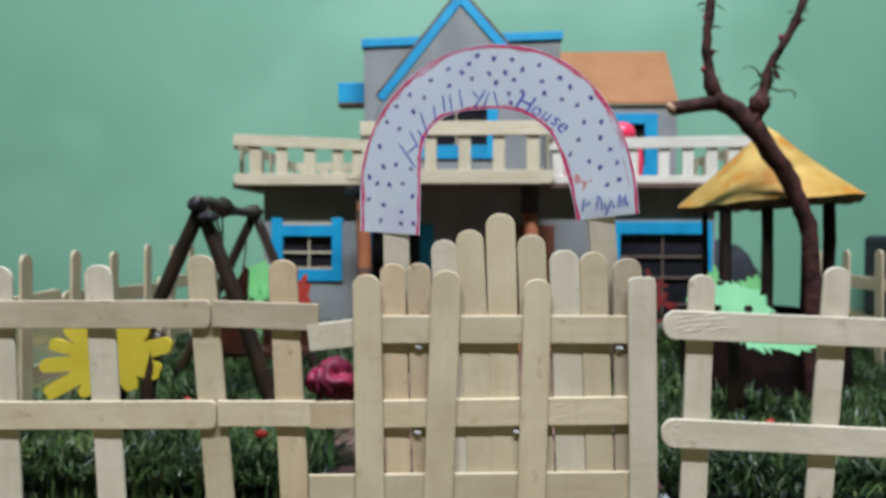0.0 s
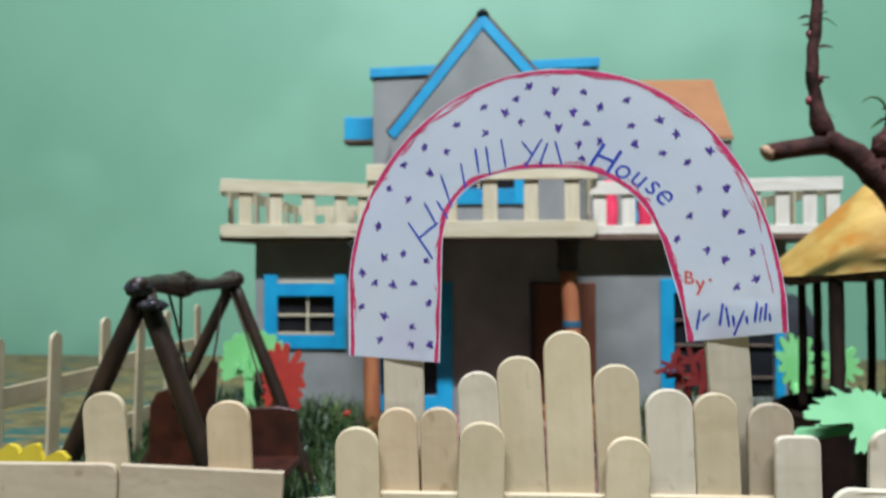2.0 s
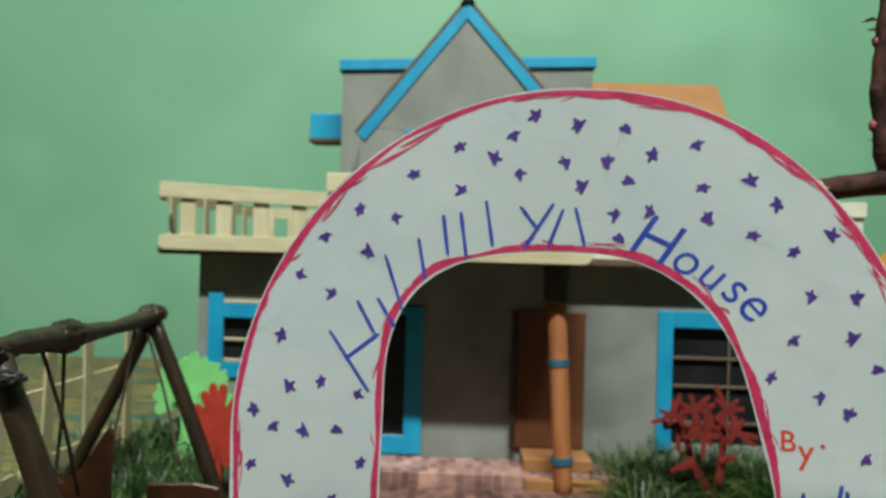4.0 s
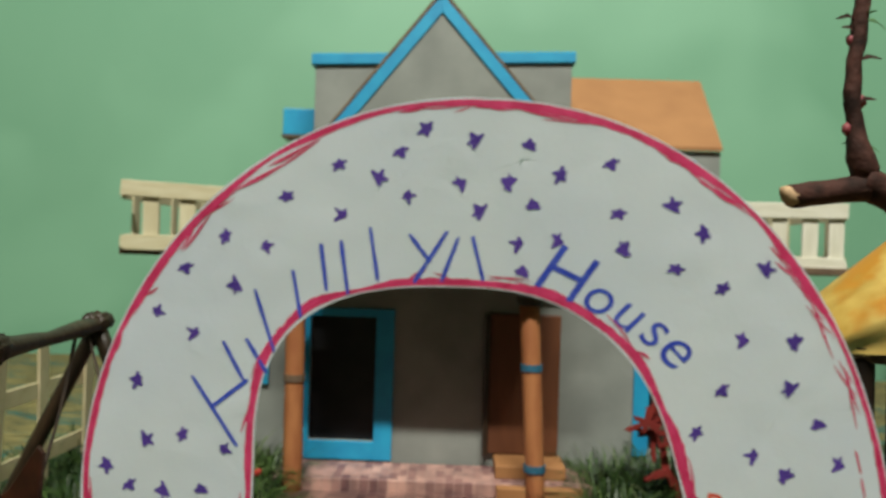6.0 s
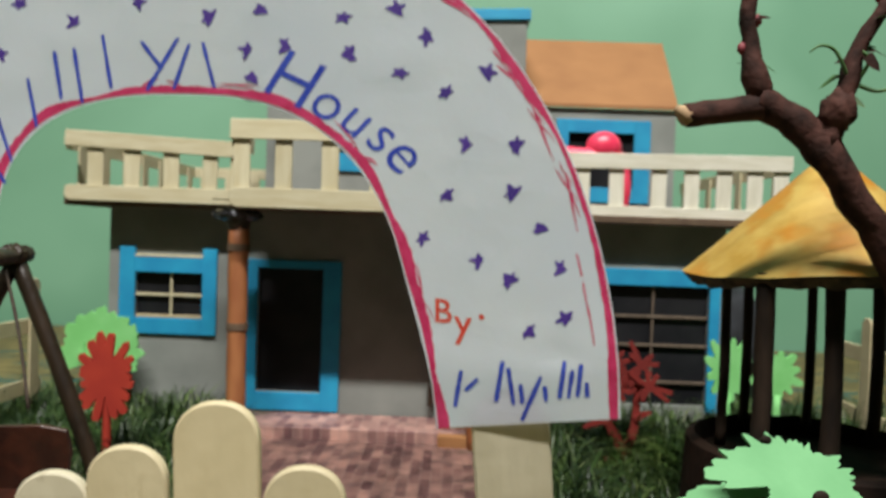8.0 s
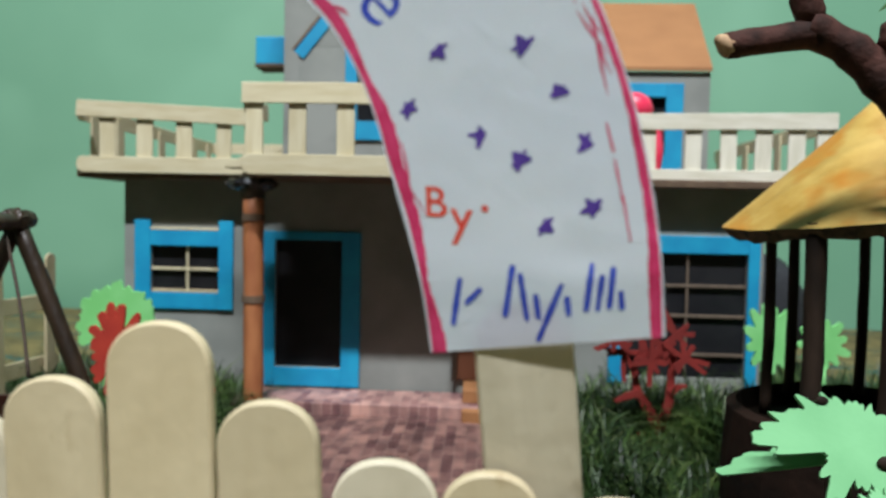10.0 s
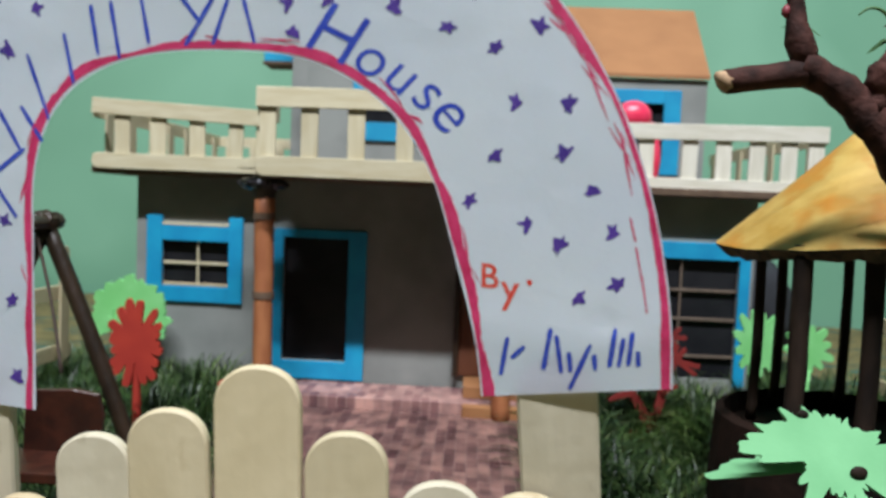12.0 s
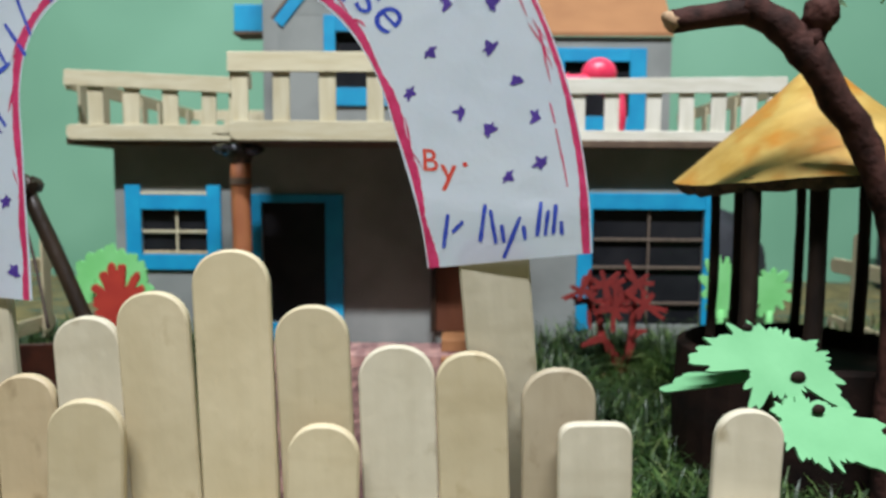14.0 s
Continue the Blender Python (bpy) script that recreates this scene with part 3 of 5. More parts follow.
left_fence = thing("picket_fence", (-0.125, 0.260, -0.03), "low garden fence of pale craft sticks beside the gate", "fence", "front fences")
for top, foot, wood in (((-0.1740, 0.0875), (-0.1705, -0.0100), "stick_white"), ((-0.1349, 0.0882), (-0.1295, -0.0098), "stick_white"), ((-0.0954, 0.0921), (-0.0871, -0.0095), "stick"), ((-0.0639, 0.0904), (-0.0588, -0.0092), "stick_tan")):
    upright(left_fence, "picket", top, foot, fence_y, w=0.0108, material=wood)
for xa, xb, za, zb, w in ((-0.1980, -0.0906, 0.0689, 0.0699, 0.0107), (-0.0900, -0.0497, 0.0701, 0.0689, 0.0101), (-0.1980, -0.0886, 0.0300, 0.0319, 0.0107), (-0.0880, -0.0513, 0.0323, 0.0328, 0.0098), (-0.1980, -0.0876, -0.0161, -0.0142, 0.0106), (-0.0870, -0.0500, -0.0141, -0.0136, 0.0102)):
    stick(left_fence, "rail", (xa, fence_y(xa) - STICK, za), (xb, fence_y(xb) - STICK, zb), w, ends=(False, "square" if w > 0.0105 else False), material="stick_dull" if za > 0.05 else "stick")


def nail_mesh():
    bm = bmesh.new()
    bmesh.ops.create_cone(bm, cap_ends=True, segments=8, radius1=0.0005, radius2=0.0005, depth=0.003, matrix=Matrix.Rotation(radians(90), 4, "X"))
    bmesh.ops.create_cone(bm, cap_ends=True, segments=8, radius1=0.0009, radius2=0.0007, depth=0.0005, matrix=Matrix.Translation((0, -0.0015, 0)) @ Matrix.Rotation(radians(90), 4, "X"))
    me = mesh_of("nail", bm)
    me.materials.append(M["metal"])
    return me


NAIL = nail_mesh()
for x in (-0.178, -0.147, -0.128, -0.099, -0.0735):
    part("nail", NAIL, None, left_fence, "", Matrix.Translation((x, fence_y(x) - 0.0032, -0.0140)))

right_fence = thing("picket_fence", (0.16, 0.256, -0.03), "low garden fence of pale craft sticks beside the gate", "fence", "front fences")
for top, foot in (((0.0923, 0.0854), (0.0893, -0.0112)), ((0.1414, 0.0884), (0.1345, -0.0110)), ((0.1870, 0.0870), (0.1810, -0.0110)), ((0.2330, 0.0860), (0.2295, -0.0110)), ((0.2800, 0.0860), (0.2780, -0.0110))):
    upright(right_fence, "picket", top, foot, lambda x: 0.2583, w=0.0099, material="stick_white")
for xa, xb, za, zb in ((0.0775, 0.1900, 0.0672, 0.0634), (0.0772, 0.1900, 0.0275, 0.0232), (0.0785, 0.1920, -0.0165, -0.0190), (0.1905, 0.3030, 0.0634, 0.0640), (0.1905, 0.3030, 0.0232, 0.0240), (0.1925, 0.3050, -0.0190, -0.0180)):
    stick(right_fence, "rail", (xa, 0.2562, za), (xb, 0.2562, zb), 0.0107, material="stick_white")


def wrinkles(parent, x0, x1, z, slope, y, count, seed, material):
    """Short raised folds in the wood where a stick was bent or bitten: half sunk ridges, each a piece."""
    rnd = random.Random(seed)
    for k in range(count):
        xa = x0 + (x1 - x0) * (k % 3) / 5.0 + rnd.uniform(0, 0.002)
        za = z + slope * (xa - x0) - 0.0040 + 0.0078 * (k + 0.5) / count
        run = (x1 - x0) * rnd.uniform(0.35, 0.62)
        bm = bmesh.new()
        tube(bm, [(xa + run * u, y + 0.00022, min(z + 0.0046, za + run * (0.30 * u - 0.10 * u * u) + 0.0002 * math.sin(u * 5 + k))) for u in (0, 0.3, 0.65, 1.0)], [0.0001, 0.00042, 0.00036, 0.0001], 6, 0.2, k)
        part("wrinkle", bm, M[material], parent, "", smooth=True)


wrinkles(right_fence, 0.0790, 0.1040, 0.0671, -0.034, 0.2554, 13, 2, "stick_white")
wrinkles(right_fence, 0.0780, 0.0830, 0.0275, -0.034, 0.2554, 3, 5, "stick_white")
wrinkles(gate, 0.0375, 0.0510, 0.0352, 0.02, gate_y(0.044) + STICK - 0.0007, 5, 7, "stick")
part("nail", NAIL, None, right_fence, "", Matrix.Translation((0.113, 0.2548, -0.0155)))

for name, x, y0, count in (("west", -0.2205, 0.305, 8), ("east", 0.302, 0.287, 8)):
    side = thing("picket_fence", (x, 0.45, GROUND), "weathered side fence of pale craft sticks along the garden", "fence", "side fences")
    out = 1 if x > 0 else -1
    for i in range(count):
        y = y0 + 0.0452 * i
        stick(side, "picket", (x + random.uniform(-0.002, 0.002), y, GROUND), (x + random.uniform(-0.002, 0.002), y + random.uniform(-0.003, 0.003), 0.0905 + random.uniform(-0.003, 0.003)), 0.0098, front=(-out, 0, 0))
    for z in (0.062, 0.024):
        for k in range(3):
            ya = 0.262 + 0.125 * k
            stick(side, "rail", (x + out * 0.0019, ya, z + random.uniform(-0.003, 0.003)), (x + out * 0.0019, ya + 0.124, z + random.uniform(-0.003, 0.004)), 0.0098, front=(-out, 0, 0))


# ---- the paper arch ----
def arch_y(x, z):
    return 0.26547 - 0.0502 * x - 0.0571 * z


def half(cx, cz, a, b, n, s):
    """Points of a quarter of a rounded arch, from its foot to its crown; s: -1 left, 1 right."""
    return [(cx + s * a * math.cos(k * math.pi / 48) ** (2 / n), cz + b * math.sin(k * math.pi / 48) ** (2 / n)) for k in range(25)]


CX = 0.0155
outer = [(-0.0346, 0.1013)] + half(CX, 0.1163, 0.0500, 0.0532, 2.0, -1) + half(CX, 0.1000, 0.0533, 0.0694, 2.2, 1)[::-1]
inner = [(-0.0121, 0.0998)] + half(CX, 0.1230, 0.0270, 0.0232, 2.9, -1) + half(CX, 0.1000, 0.0305, 0.0462, 2.3, 1)[::-1]
# the right leg's inner edge is cut a little straighter than the curve
inner = [(x - 0.0014 * math.exp(-((z - 0.1225) / 0.0105) ** 2) if x > 0.03 else x, z) for x, z in inner]
outer = [p for p in outer if not (p[0] > 0.05 and p[1] < 0.1079)] + [(0.0687, 0.1079)]
inner = [p for p in inner if not (p[0] > 0.035 and p[1] < 0.1054)] + [(0.0459, 0.1054)]


def resample(pts, count):
    d = [0.0]
    for a, b in zip(pts, pts[1:]):
        d.append(d[-1] + math.hypot(b[0] - a[0], b[1] - a[1]))
    out, i = [], 0
    for k in range(count):
        at = d[-1] * k / (count - 1)
        while i < len(pts) - 2 and d[i + 1] < at:
            i += 1
        u = (at - d[i]) / ((d[i + 1] - d[i]) or 1)
        out.append((pts[i][0] + (pts[i + 1][0] - pts[i][0]) * u, pts[i][1] + (pts[i + 1][1] - pts[i][1]) * u))
    return out


outer, inner = resample(outer, 130), resample(inner, 130)


def arch_bend(x, z):
    bend = 0.0005 * noise.noise((x * 34, z * 34, 4.0)) + 0.00006 * noise.noise((x * 150, z * 150, 9.0))
    if x > 0.035:
        # the lower end of the right leg is folded back against its stick, with a dent above the fold
        fold = 0.1128 + 0.05 * (x - 0.045)
        bend += 0.085 * max(0.0, fold - z) + 0.00022 * math.exp(-((x - 0.0605) / 0.0032) ** 2 - ((z - 0.1158) / 0.0011) ** 2)
    return bend


def arch_point(x, z, lift=0.0):
    return (x, arch_y(x, z) + arch_bend(x, z) - lift, z)


arch = thing("arch_sign", (0.0155, 0.262, 0.05), "white paper arch with crimson border and purple stars over the gate", "sign")
bm = bmesh.new()
front = []
for (ox, oz), (ix, iz) in zip(outer, inner):
    line = []
    for k in range(25):
        x, z = ox + (ix - ox) * k / 24, oz + (iz - oz) * k / 24
        line.append(bm.verts.new(arch_point(x, z)))
    front.append(line)
for a, b in zip(front, front[1:]):
    for k in range(24):
        bm.faces.new((a[k], a[k + 1], b[k + 1], b[k]))
bmesh.ops.solidify(bm, geom=bm.faces[:], thickness=0.00035)
bmesh.ops.split_edges(bm, edges=[e for e in bm.edges if len(e.link_faces) == 2 and e.calc_face_angle() > 0.6])
part("paper", bm, M["paper"], arch, smooth=True)
for x0, x1, w in ((-0.0205, -0.0212, 0.0099), (0.0612, 0.0547, 0.0099)):
    stick(arch, "support_stick", (x0, 0.2655, 0.045), (x1, arch_y(x1, 0.1115) + arch_bend(x1, 0.1115) + 0.0013, 0.1115), w, 0.0016, material="stick_white")


def ribbon(line, towards, name, mean, seed):
    """A hand-drawn marker line that follows an edge a little inside it, of uneven width."""
    bm, prev, n = bmesh.new(), None, len(line) * 3
    a, b = resample(line, n), resample(towards, n)
    for i in range(n):
        dx, dz = b[i][0] - a[i][0], b[i][1] - a[i][1]
        d = math.hypot(dx, dz)
        s0 = 0.0002 + 0.0006 * max(0.0, noise.noise((i * 0.02, seed, 0)))
        s1 = s0 + mean * (0.85 + 0.7 * noise.noise((i * 0.045, seed, 3)) + 0.12 * noise.noise((i * 0.4, seed, 6)))
        q = [bm.verts.new(arch_point(a[i][0] + dx / d * s, a[i][1] + dz / d * s, 0.00003)) for s in (s0, (s0 + s1) / 2, max(s1, s0 + 0.0004))]
        if prev:
            bm.faces.new((prev[0], prev[1], q[1], q[0]))
            bm.faces.new((prev[1], prev[2], q[2], q[1]))
        prev = q
    part(name, bm, M["crimson"], arch, "uneven crimson marker border")


def streaks(line, towards, count, seed):
    """Loose pen strokes beside the border, where the marker went over it again."""
    rnd = random.Random(seed)
    bm = bmesh.new()
    n = 900
    a, b = resample(line, n), resample(towards, n)
    for k in range(count):
        i0, span = rnd.randrange(10, n - 70), rnd.randrange(12, 46)
        if noise.noise((i0 * 0.012, seed, 1.0)) < -0.05:
            continue
        s0, s1, w = rnd.uniform(0.0004, 0.0014), rnd.uniform(0.0008, 0.0023), rnd.uniform(0.00006, 0.00018)
        if rnd.random() < 0.5:
            s0, s1 = s1, s0
        prev = None
        for j in range(9):
            u = j / 8
            i = i0 + int(span * u)
            dx, dz = b[i][0] - a[i][0], b[i][1] - a[i][1]
            d = math.hypot(dx, dz)
            s = s0 + (s1 - s0) * u + 0.0002 * math.sin(u * 3)
            half_w = w * (0.25 + math.sin(math.pi * u))
            q = [bm.verts.new(arch_point(a[i][0] + dx / d * (s + e * half_w), a[i][1] + dz / d * (s + e * half_w), 0.000045 + 0.0000002 * k)) for e in (-1, 1)]
            if prev:
                bm.faces.new((prev[0], prev[1], q[1], q[0]))
            prev = q
    part("border_scribble", bm, M["crimson"], arch, "thin crimson overdrawn pen streaks")


ribbon(outer, inner, "border_line", 0.00105, 1.3)
streaks(outer, inner, 64, 3)
streaks(inner, outer, 36, 8)
ribbon(inner, outer, "border_line", 0.00125, 5.7)


def star_mesh(seed):
    """A star scribbled with a felt pen: five quick strokes from point to point, the middle half filled."""
    rnd = random.Random(seed)
    tips = []
    for k in range(5):
        r, a = 0.00104 * rnd.uniform(0.55, 1.2), TAU * k / 5 + rnd.uniform(-0.45, 0.45)
        tips.append(Vector((r * math.sin(a), 0, r * math.cos(a))))
    bm = bmesh.new()
    for k in range(5):
        p, q = tips[k], tips[(k + 2) % 5]
        d = (q - p).normalized()
        side = Vector((-d.z, 0, d.x)) * rnd.uniform(0.00012, 0.00022)
        lift = Vector((0, -0.000004 * k, 0))
        ring = [p - d * 0.0001 + lift, p + side + lift, (p + q) / 2 + side * 1.2 + lift, q + side * 0.8 + lift, q + d * 0.0001 + lift, q - side * 0.8 + lift, (p + q) / 2 - side * 1.2 + lift, p - side + lift]
        bm.faces.new([bm.verts.new(v) for v in ring])
    mid = sum(tips, Vector()) / 5
    bm.faces.new([bm.verts.new(mid + (t - mid) * rnd.uniform(0.3, 0.75) + Vector((0, -0.00002, 0))) for t in tips])
    me = bpy.data.meshes.new("star")
    bm.to_mesh(me)
    bm.free()
    me.materials.append(M["purple"])
    return me


STAR_SHAPES = [star_mesh(k) for k in range(11)]
UPPER = [(9.2, 165.5), (6.2, 162.7), (15.3, 164.3), (21.8, 163.8), (-1.1, 160.9), (3.7, 159.5), (-7.9, 156.7), (7.3, 157.2), (-0.9, 154.9), (13.7, 159.1), (19.6, 159.3), (25.7, 160.2), (31.7, 161.8), (16.1, 155.7), (22.5, 156.5), (33.1, 155.7), (39.3, 157.0), (-15.5, 151.5), (-10.3, 150.5), (20.9, 151.9), (25.8, 152.4), (33.7, 151.6), (43.0, 153.6), (-20.7, 147.6), (-14.3, 145.5), (21.5, 148.4), (40.2, 149.2), (50.6, 149.7), (45.6, 147.0)]
LOWER = [(-24.2, 141.8), (-19.5, 139.4), (48.3, 141.1), (54.4, 141.1), (-27.0, 132.8), (46.1, 134.8), (54.1, 135.4), (57.6, 131.0), (43.6, 129.5), (-25.6, 125.3), (-20.8, 126.0), (-15.3, 124.4), (50.2, 127.0), (60.4, 126.4), (54.3, 124.7), (-31.0, 121.5), (-28.0, 119.2), (-23.5, 118.6), (-18.5, 119.0), (-31.1, 113.3), (-25.7, 111.1), (-14.7, 114.1), (-18.9, 108.4), (-26.8, 105.4), (-19.1, 104.2), (-14.5, 104.2), (61.1, 120.2), (56.8, 118.3)]
LEAN = Matrix.Rotation(math.atan(0.0571), 4, "X") @ Matrix.Rotation(math.atan(-0.0502), 4, "Z")
for i, (x, z) in enumerate(UPPER + LOWER):
    x, z = x / 1000, z / 1000
    part("star", STAR_SHAPES[i % 11], None, arch, "", Matrix.Translation(arch_point(x, z, 0.000035)) @ LEAN @ Matrix.Rotation(random.uniform(-0.6, 0.6), 4, "Y"))


def letters(text, size, material, x, z, turn, shear=0.15, name="lettering", bold=0.00006):
    """Written characters in the built-in font, thin and a little slanted."""
    cu = bpy.data.curves.new(name, "FONT")
    cu.body, cu.size, cu.align_x, cu.align_y, cu.shear, cu.offset = text, size, "CENTER", "CENTER", shear, bold
    tmp = new("tmp", cu)
    me = bpy.data.meshes.new_from_object(tmp.evaluated_get(bpy.context.evaluated_depsgraph_get()))
    bpy.data.objects.remove(tmp)
    me.materials.clear()
    me.materials.append(M[material])
    me.transform(Matrix.Translation((x, 0, z)) @ Matrix.Rotation(radians(turn), 4, "Y") @ Matrix.Rotation(radians(90), 4, "X"))
    for v in me.vertices:
        v.co = arch_point(v.co.x, v.co.z, 0.00004)
    return part(name, me, None, arch)


def bar(x0, z0, x1, z1, width=0.00056, material="blue_ink", label="plain blue pen stroke"):
    """A plain pen stroke between two places on the paper, given in millimetres."""
    bm = bmesh.new()
    n = 8
    p, q = Vector((x0, 0, z0)) / 1000, Vector((x1, 0, z1)) / 1000
    d = (q - p).normalized()
    side = Vector((-d.z, 0, d.x))
    prev = None
    for k in range(n + 1):
        at = p.lerp(q, k / n)
        w = width * (0.9 + 0.3 * noise.noise((x0, k * 0.5, z0))) * (0.7 if k in (0, n) else 1.0)
        pair = [bm.verts.new(arch_point((at + side * s * w / 2).x, (at + side * s * w / 2).z, 0.00005)) for s in (-1, 1)]
        if prev:
            bm.faces.new((prev[0], prev[1], pair[1], pair[0]))
        prev = pair
    return part("ink_bar", bm, M[material], arch, label)


for ch, x, z, turn, size in (("H", 0.0265, 0.1482, 24, 0.0088), ("o", 0.0311, 0.1457, 31, 0.0070), ("u", 0.0347, 0.1438, 34, 0.0070), ("s", 0.0380, 0.1419, 39, 0.0072), ("e", 0.0407, 0.1397, 46, 0.0078)):
    letters(ch, size, "blue_ink", x, z, turn, bold=-0.00002)
for ch, x, z, size in (("B", 0.0463, 0.1203, 0.0042), ("y", 0.0489, 0.1190, 0.0050), (".", 0.0511, 0.1212, 0.0052)):
    letters(ch, size, "red_ink", x, z, 4, -0.12, bold=0.00003)
# names stay plain: slim strokes of their size
for ends in ((-19.7, 133.8, -13.7, 124.9), (-12.4, 133.6, -17.3, 129.7), (-15.7, 138.4, -13.0, 133.5), (-12.7, 138.8, -10.0, 134.5), (-11.7, 145.1, -9.1, 137.3), (-6.9, 147.7, -5.8, 141.7), (-3.4, 151.1, -2.6, 145.2), (-0.9, 151.6, 0.1, 144.8), (2.7, 153.3, 3.8, 146.7), (7.6, 152.6, 10.3, 149.2), (12.3, 153.1, 8.3, 146.6), (13.7, 152.4, 11.7, 146.8), (15.4, 152.6, 16.9, 147.1)):
    bar(*ends)
for ends in ((48.7, 113.1, 48.1, 108.3), (50.8, 112.1, 49.3, 110.5), (53.8, 114.5, 53.2, 109.3), (54.5, 113.7, 55.4, 109.0), (56.1, 111.7, 56.5, 109.2), (58.6, 112.8, 56.5, 107.0), (59.1, 111.6, 59.4, 109.6), (61.4, 114.9, 61.0, 110.1), (62.4, 113.8, 62.1, 110.2), (63.4, 114.6, 63.2, 110.4), (64.2, 112.3, 64.4, 110.4)):
    bar(*ends, 0.00066)

for ends in ((63.1, 124.8, 64.1, 120.6), (64.0, 121.4, 64.9, 117.0), (62.2, 128.2, 63.0, 125.4)):
    bar(*ends, 0.00022, "crimson", "thin crimson slip of the pen")

# ---- the house ----
GROUND_TOP, DECK = 0.141, 0.146
house = thing("model_house", (0.02, 0.70, GROUND), "grey card model house with blue trim and craft-stick balcony", "house")
WALL_Y = 0.640
left_win, glass_door, right_win = (-0.1625, -0.1165, 0.0680, 0.0985), (-0.0800, -0.0365, 0.0215, 0.1040), (0.1440, 0.2190, 0.0220, 0.1010)
part("wall", panel(-0.180, 0.2285, GROUND, GROUND_TOP, WALL_Y, WALL_Y + 0.003, (left_win, glass_door, right_win)), M["grey"], house)
part("wall", boxed(-0.180, -0.177, WALL_Y + 0.003, 0.86, GROUND, GROUND_TOP), M["grey"], house)
part("wall", boxed(0.2255, 0.2285, WALL_Y + 0.003, 0.86, GROUND, GROUND_TOP), M["grey"], house)
part("wall", boxed(-0.177, 0.2255, 0.857, 0.86, GROUND, GROUND_TOP), M["grey"], house)
bm = boxed(-0.2030, 0.2660, 0.6235, 0.87, GROUND_TOP, DECK, 0.0008)
box(bm, -0.0815, 0.0775, 0.5785, 0.6235, GROUND_TOP, DECK, 0.0008)
part("balcony_slab", bm, M["slab"], house, "dark brown card balcony floor")


def window(name, x0, x1, z0, z1, y, bars, hole, uprights=(), crossbars=(), ears=0.0, label="", wood="rail_stick"):
    """A blue card frame proud of the wall, a dark pane and thin wooden glazing bars."""
    root = part(name, boxed(x0, x0 + bars[0], y - 0.0022, y, z0, z1 + ears, 0.0003), M["blue"], house, label)
    part("frame_bar", boxed(x1 - bars[1], x1, y - 0.0023, y, z0, z1 + ears, 0.0003), M["blue"], root)
    part("frame_bar", boxed(x0 + bars[0], x1 - bars[1], y - 0.0020, y, z1 - bars[3], z1, 0.0003), M["blue"], root)
    if bars[2]:
        part("frame_bar", boxed(x0 + bars[0], x1 - bars[1], y - 0.0020, y, z0, z0 + bars[2], 0.0003), M["blue"], root)
    part("pane", boxed(hole[0], hole[1], y + 0.0031, y + 0.0036, hole[2], hole[3]), M["black"], root, "dark pane")
    for x in uprights:
        part("glazing_bar", boxed(x - 0.0007, x + 0.0007, y + 0.0006, y + 0.0020, hole[2], hole[3], 0.0002), M[wood], root)
    for z in crossbars:
        part("glazing_bar", boxed(hole[0], hole[1], y + 0.0003, y + 0.0022, z - 0.0009, z + 0.0009, 0.0002), M[wood], root)
    return root


window("window", -0.1725, -0.1075, 0.0575, 0.1085, WALL_Y, (0.0105, 0.0095, 0.0105, 0.0100), left_win, (-0.1385,), (0.0835,), 0.0065, "bright blue window frame with four small dark panes")
part("window_ledge", boxed(-0.1620, -0.1165, WALL_Y - 0.0022, WALL_Y, 0.1087, 0.1103, 0.0003), M["rail_stick"], house, "thin pale stick over the window")
part("window_ledge", boxed(-0.1620, -0.1170, WALL_Y + 0.0002, WALL_Y + 0.0028, 0.0682, 0.0700, 0.0003), M["stick_tan"], house, "rough pale ledge")
window("glass_door", -0.0885, -0.0245, 0.0095, 0.1095, WALL_Y, (0.0085, 0.0120, 0.0120, 0.0055), glass_door, label="blue framed door with one dark pane")
window("window", 0.1340, 0.2260, 0.0185, 0.1120, WALL_Y, (0.0100, 0.0070, 0, 0.0110), right_win, (0.1825,), (0.0805, 0.0615, 0.0370), label="large blue framed window with thin glazing bars", wood="bar_brown")
door = part("door", boxed(0.0370, 0.0850, WALL_Y - 0.0030, WALL_Y, 0.0170, 0.1090, 0.0006), M["door_brown"], house, "plain red-brown card front door")
part("door_edge", boxed(0.0352, 0.0388, WALL_Y - 0.0060, WALL_Y - 0.0030, 0.0165, 0.1092, 0.0005), M["dark_wood"], door, "dark door edge")
part("step", boxed(0.0430, 0.0870, 0.6120, WALL_Y, 0.0085, 0.0165, 0.0006), M["orange"], house)
part("step", boxed(0.0430, 0.0950, 0.5960, 0.6030, GROUND, 0.0080, 0.0006), M["orange"], house)

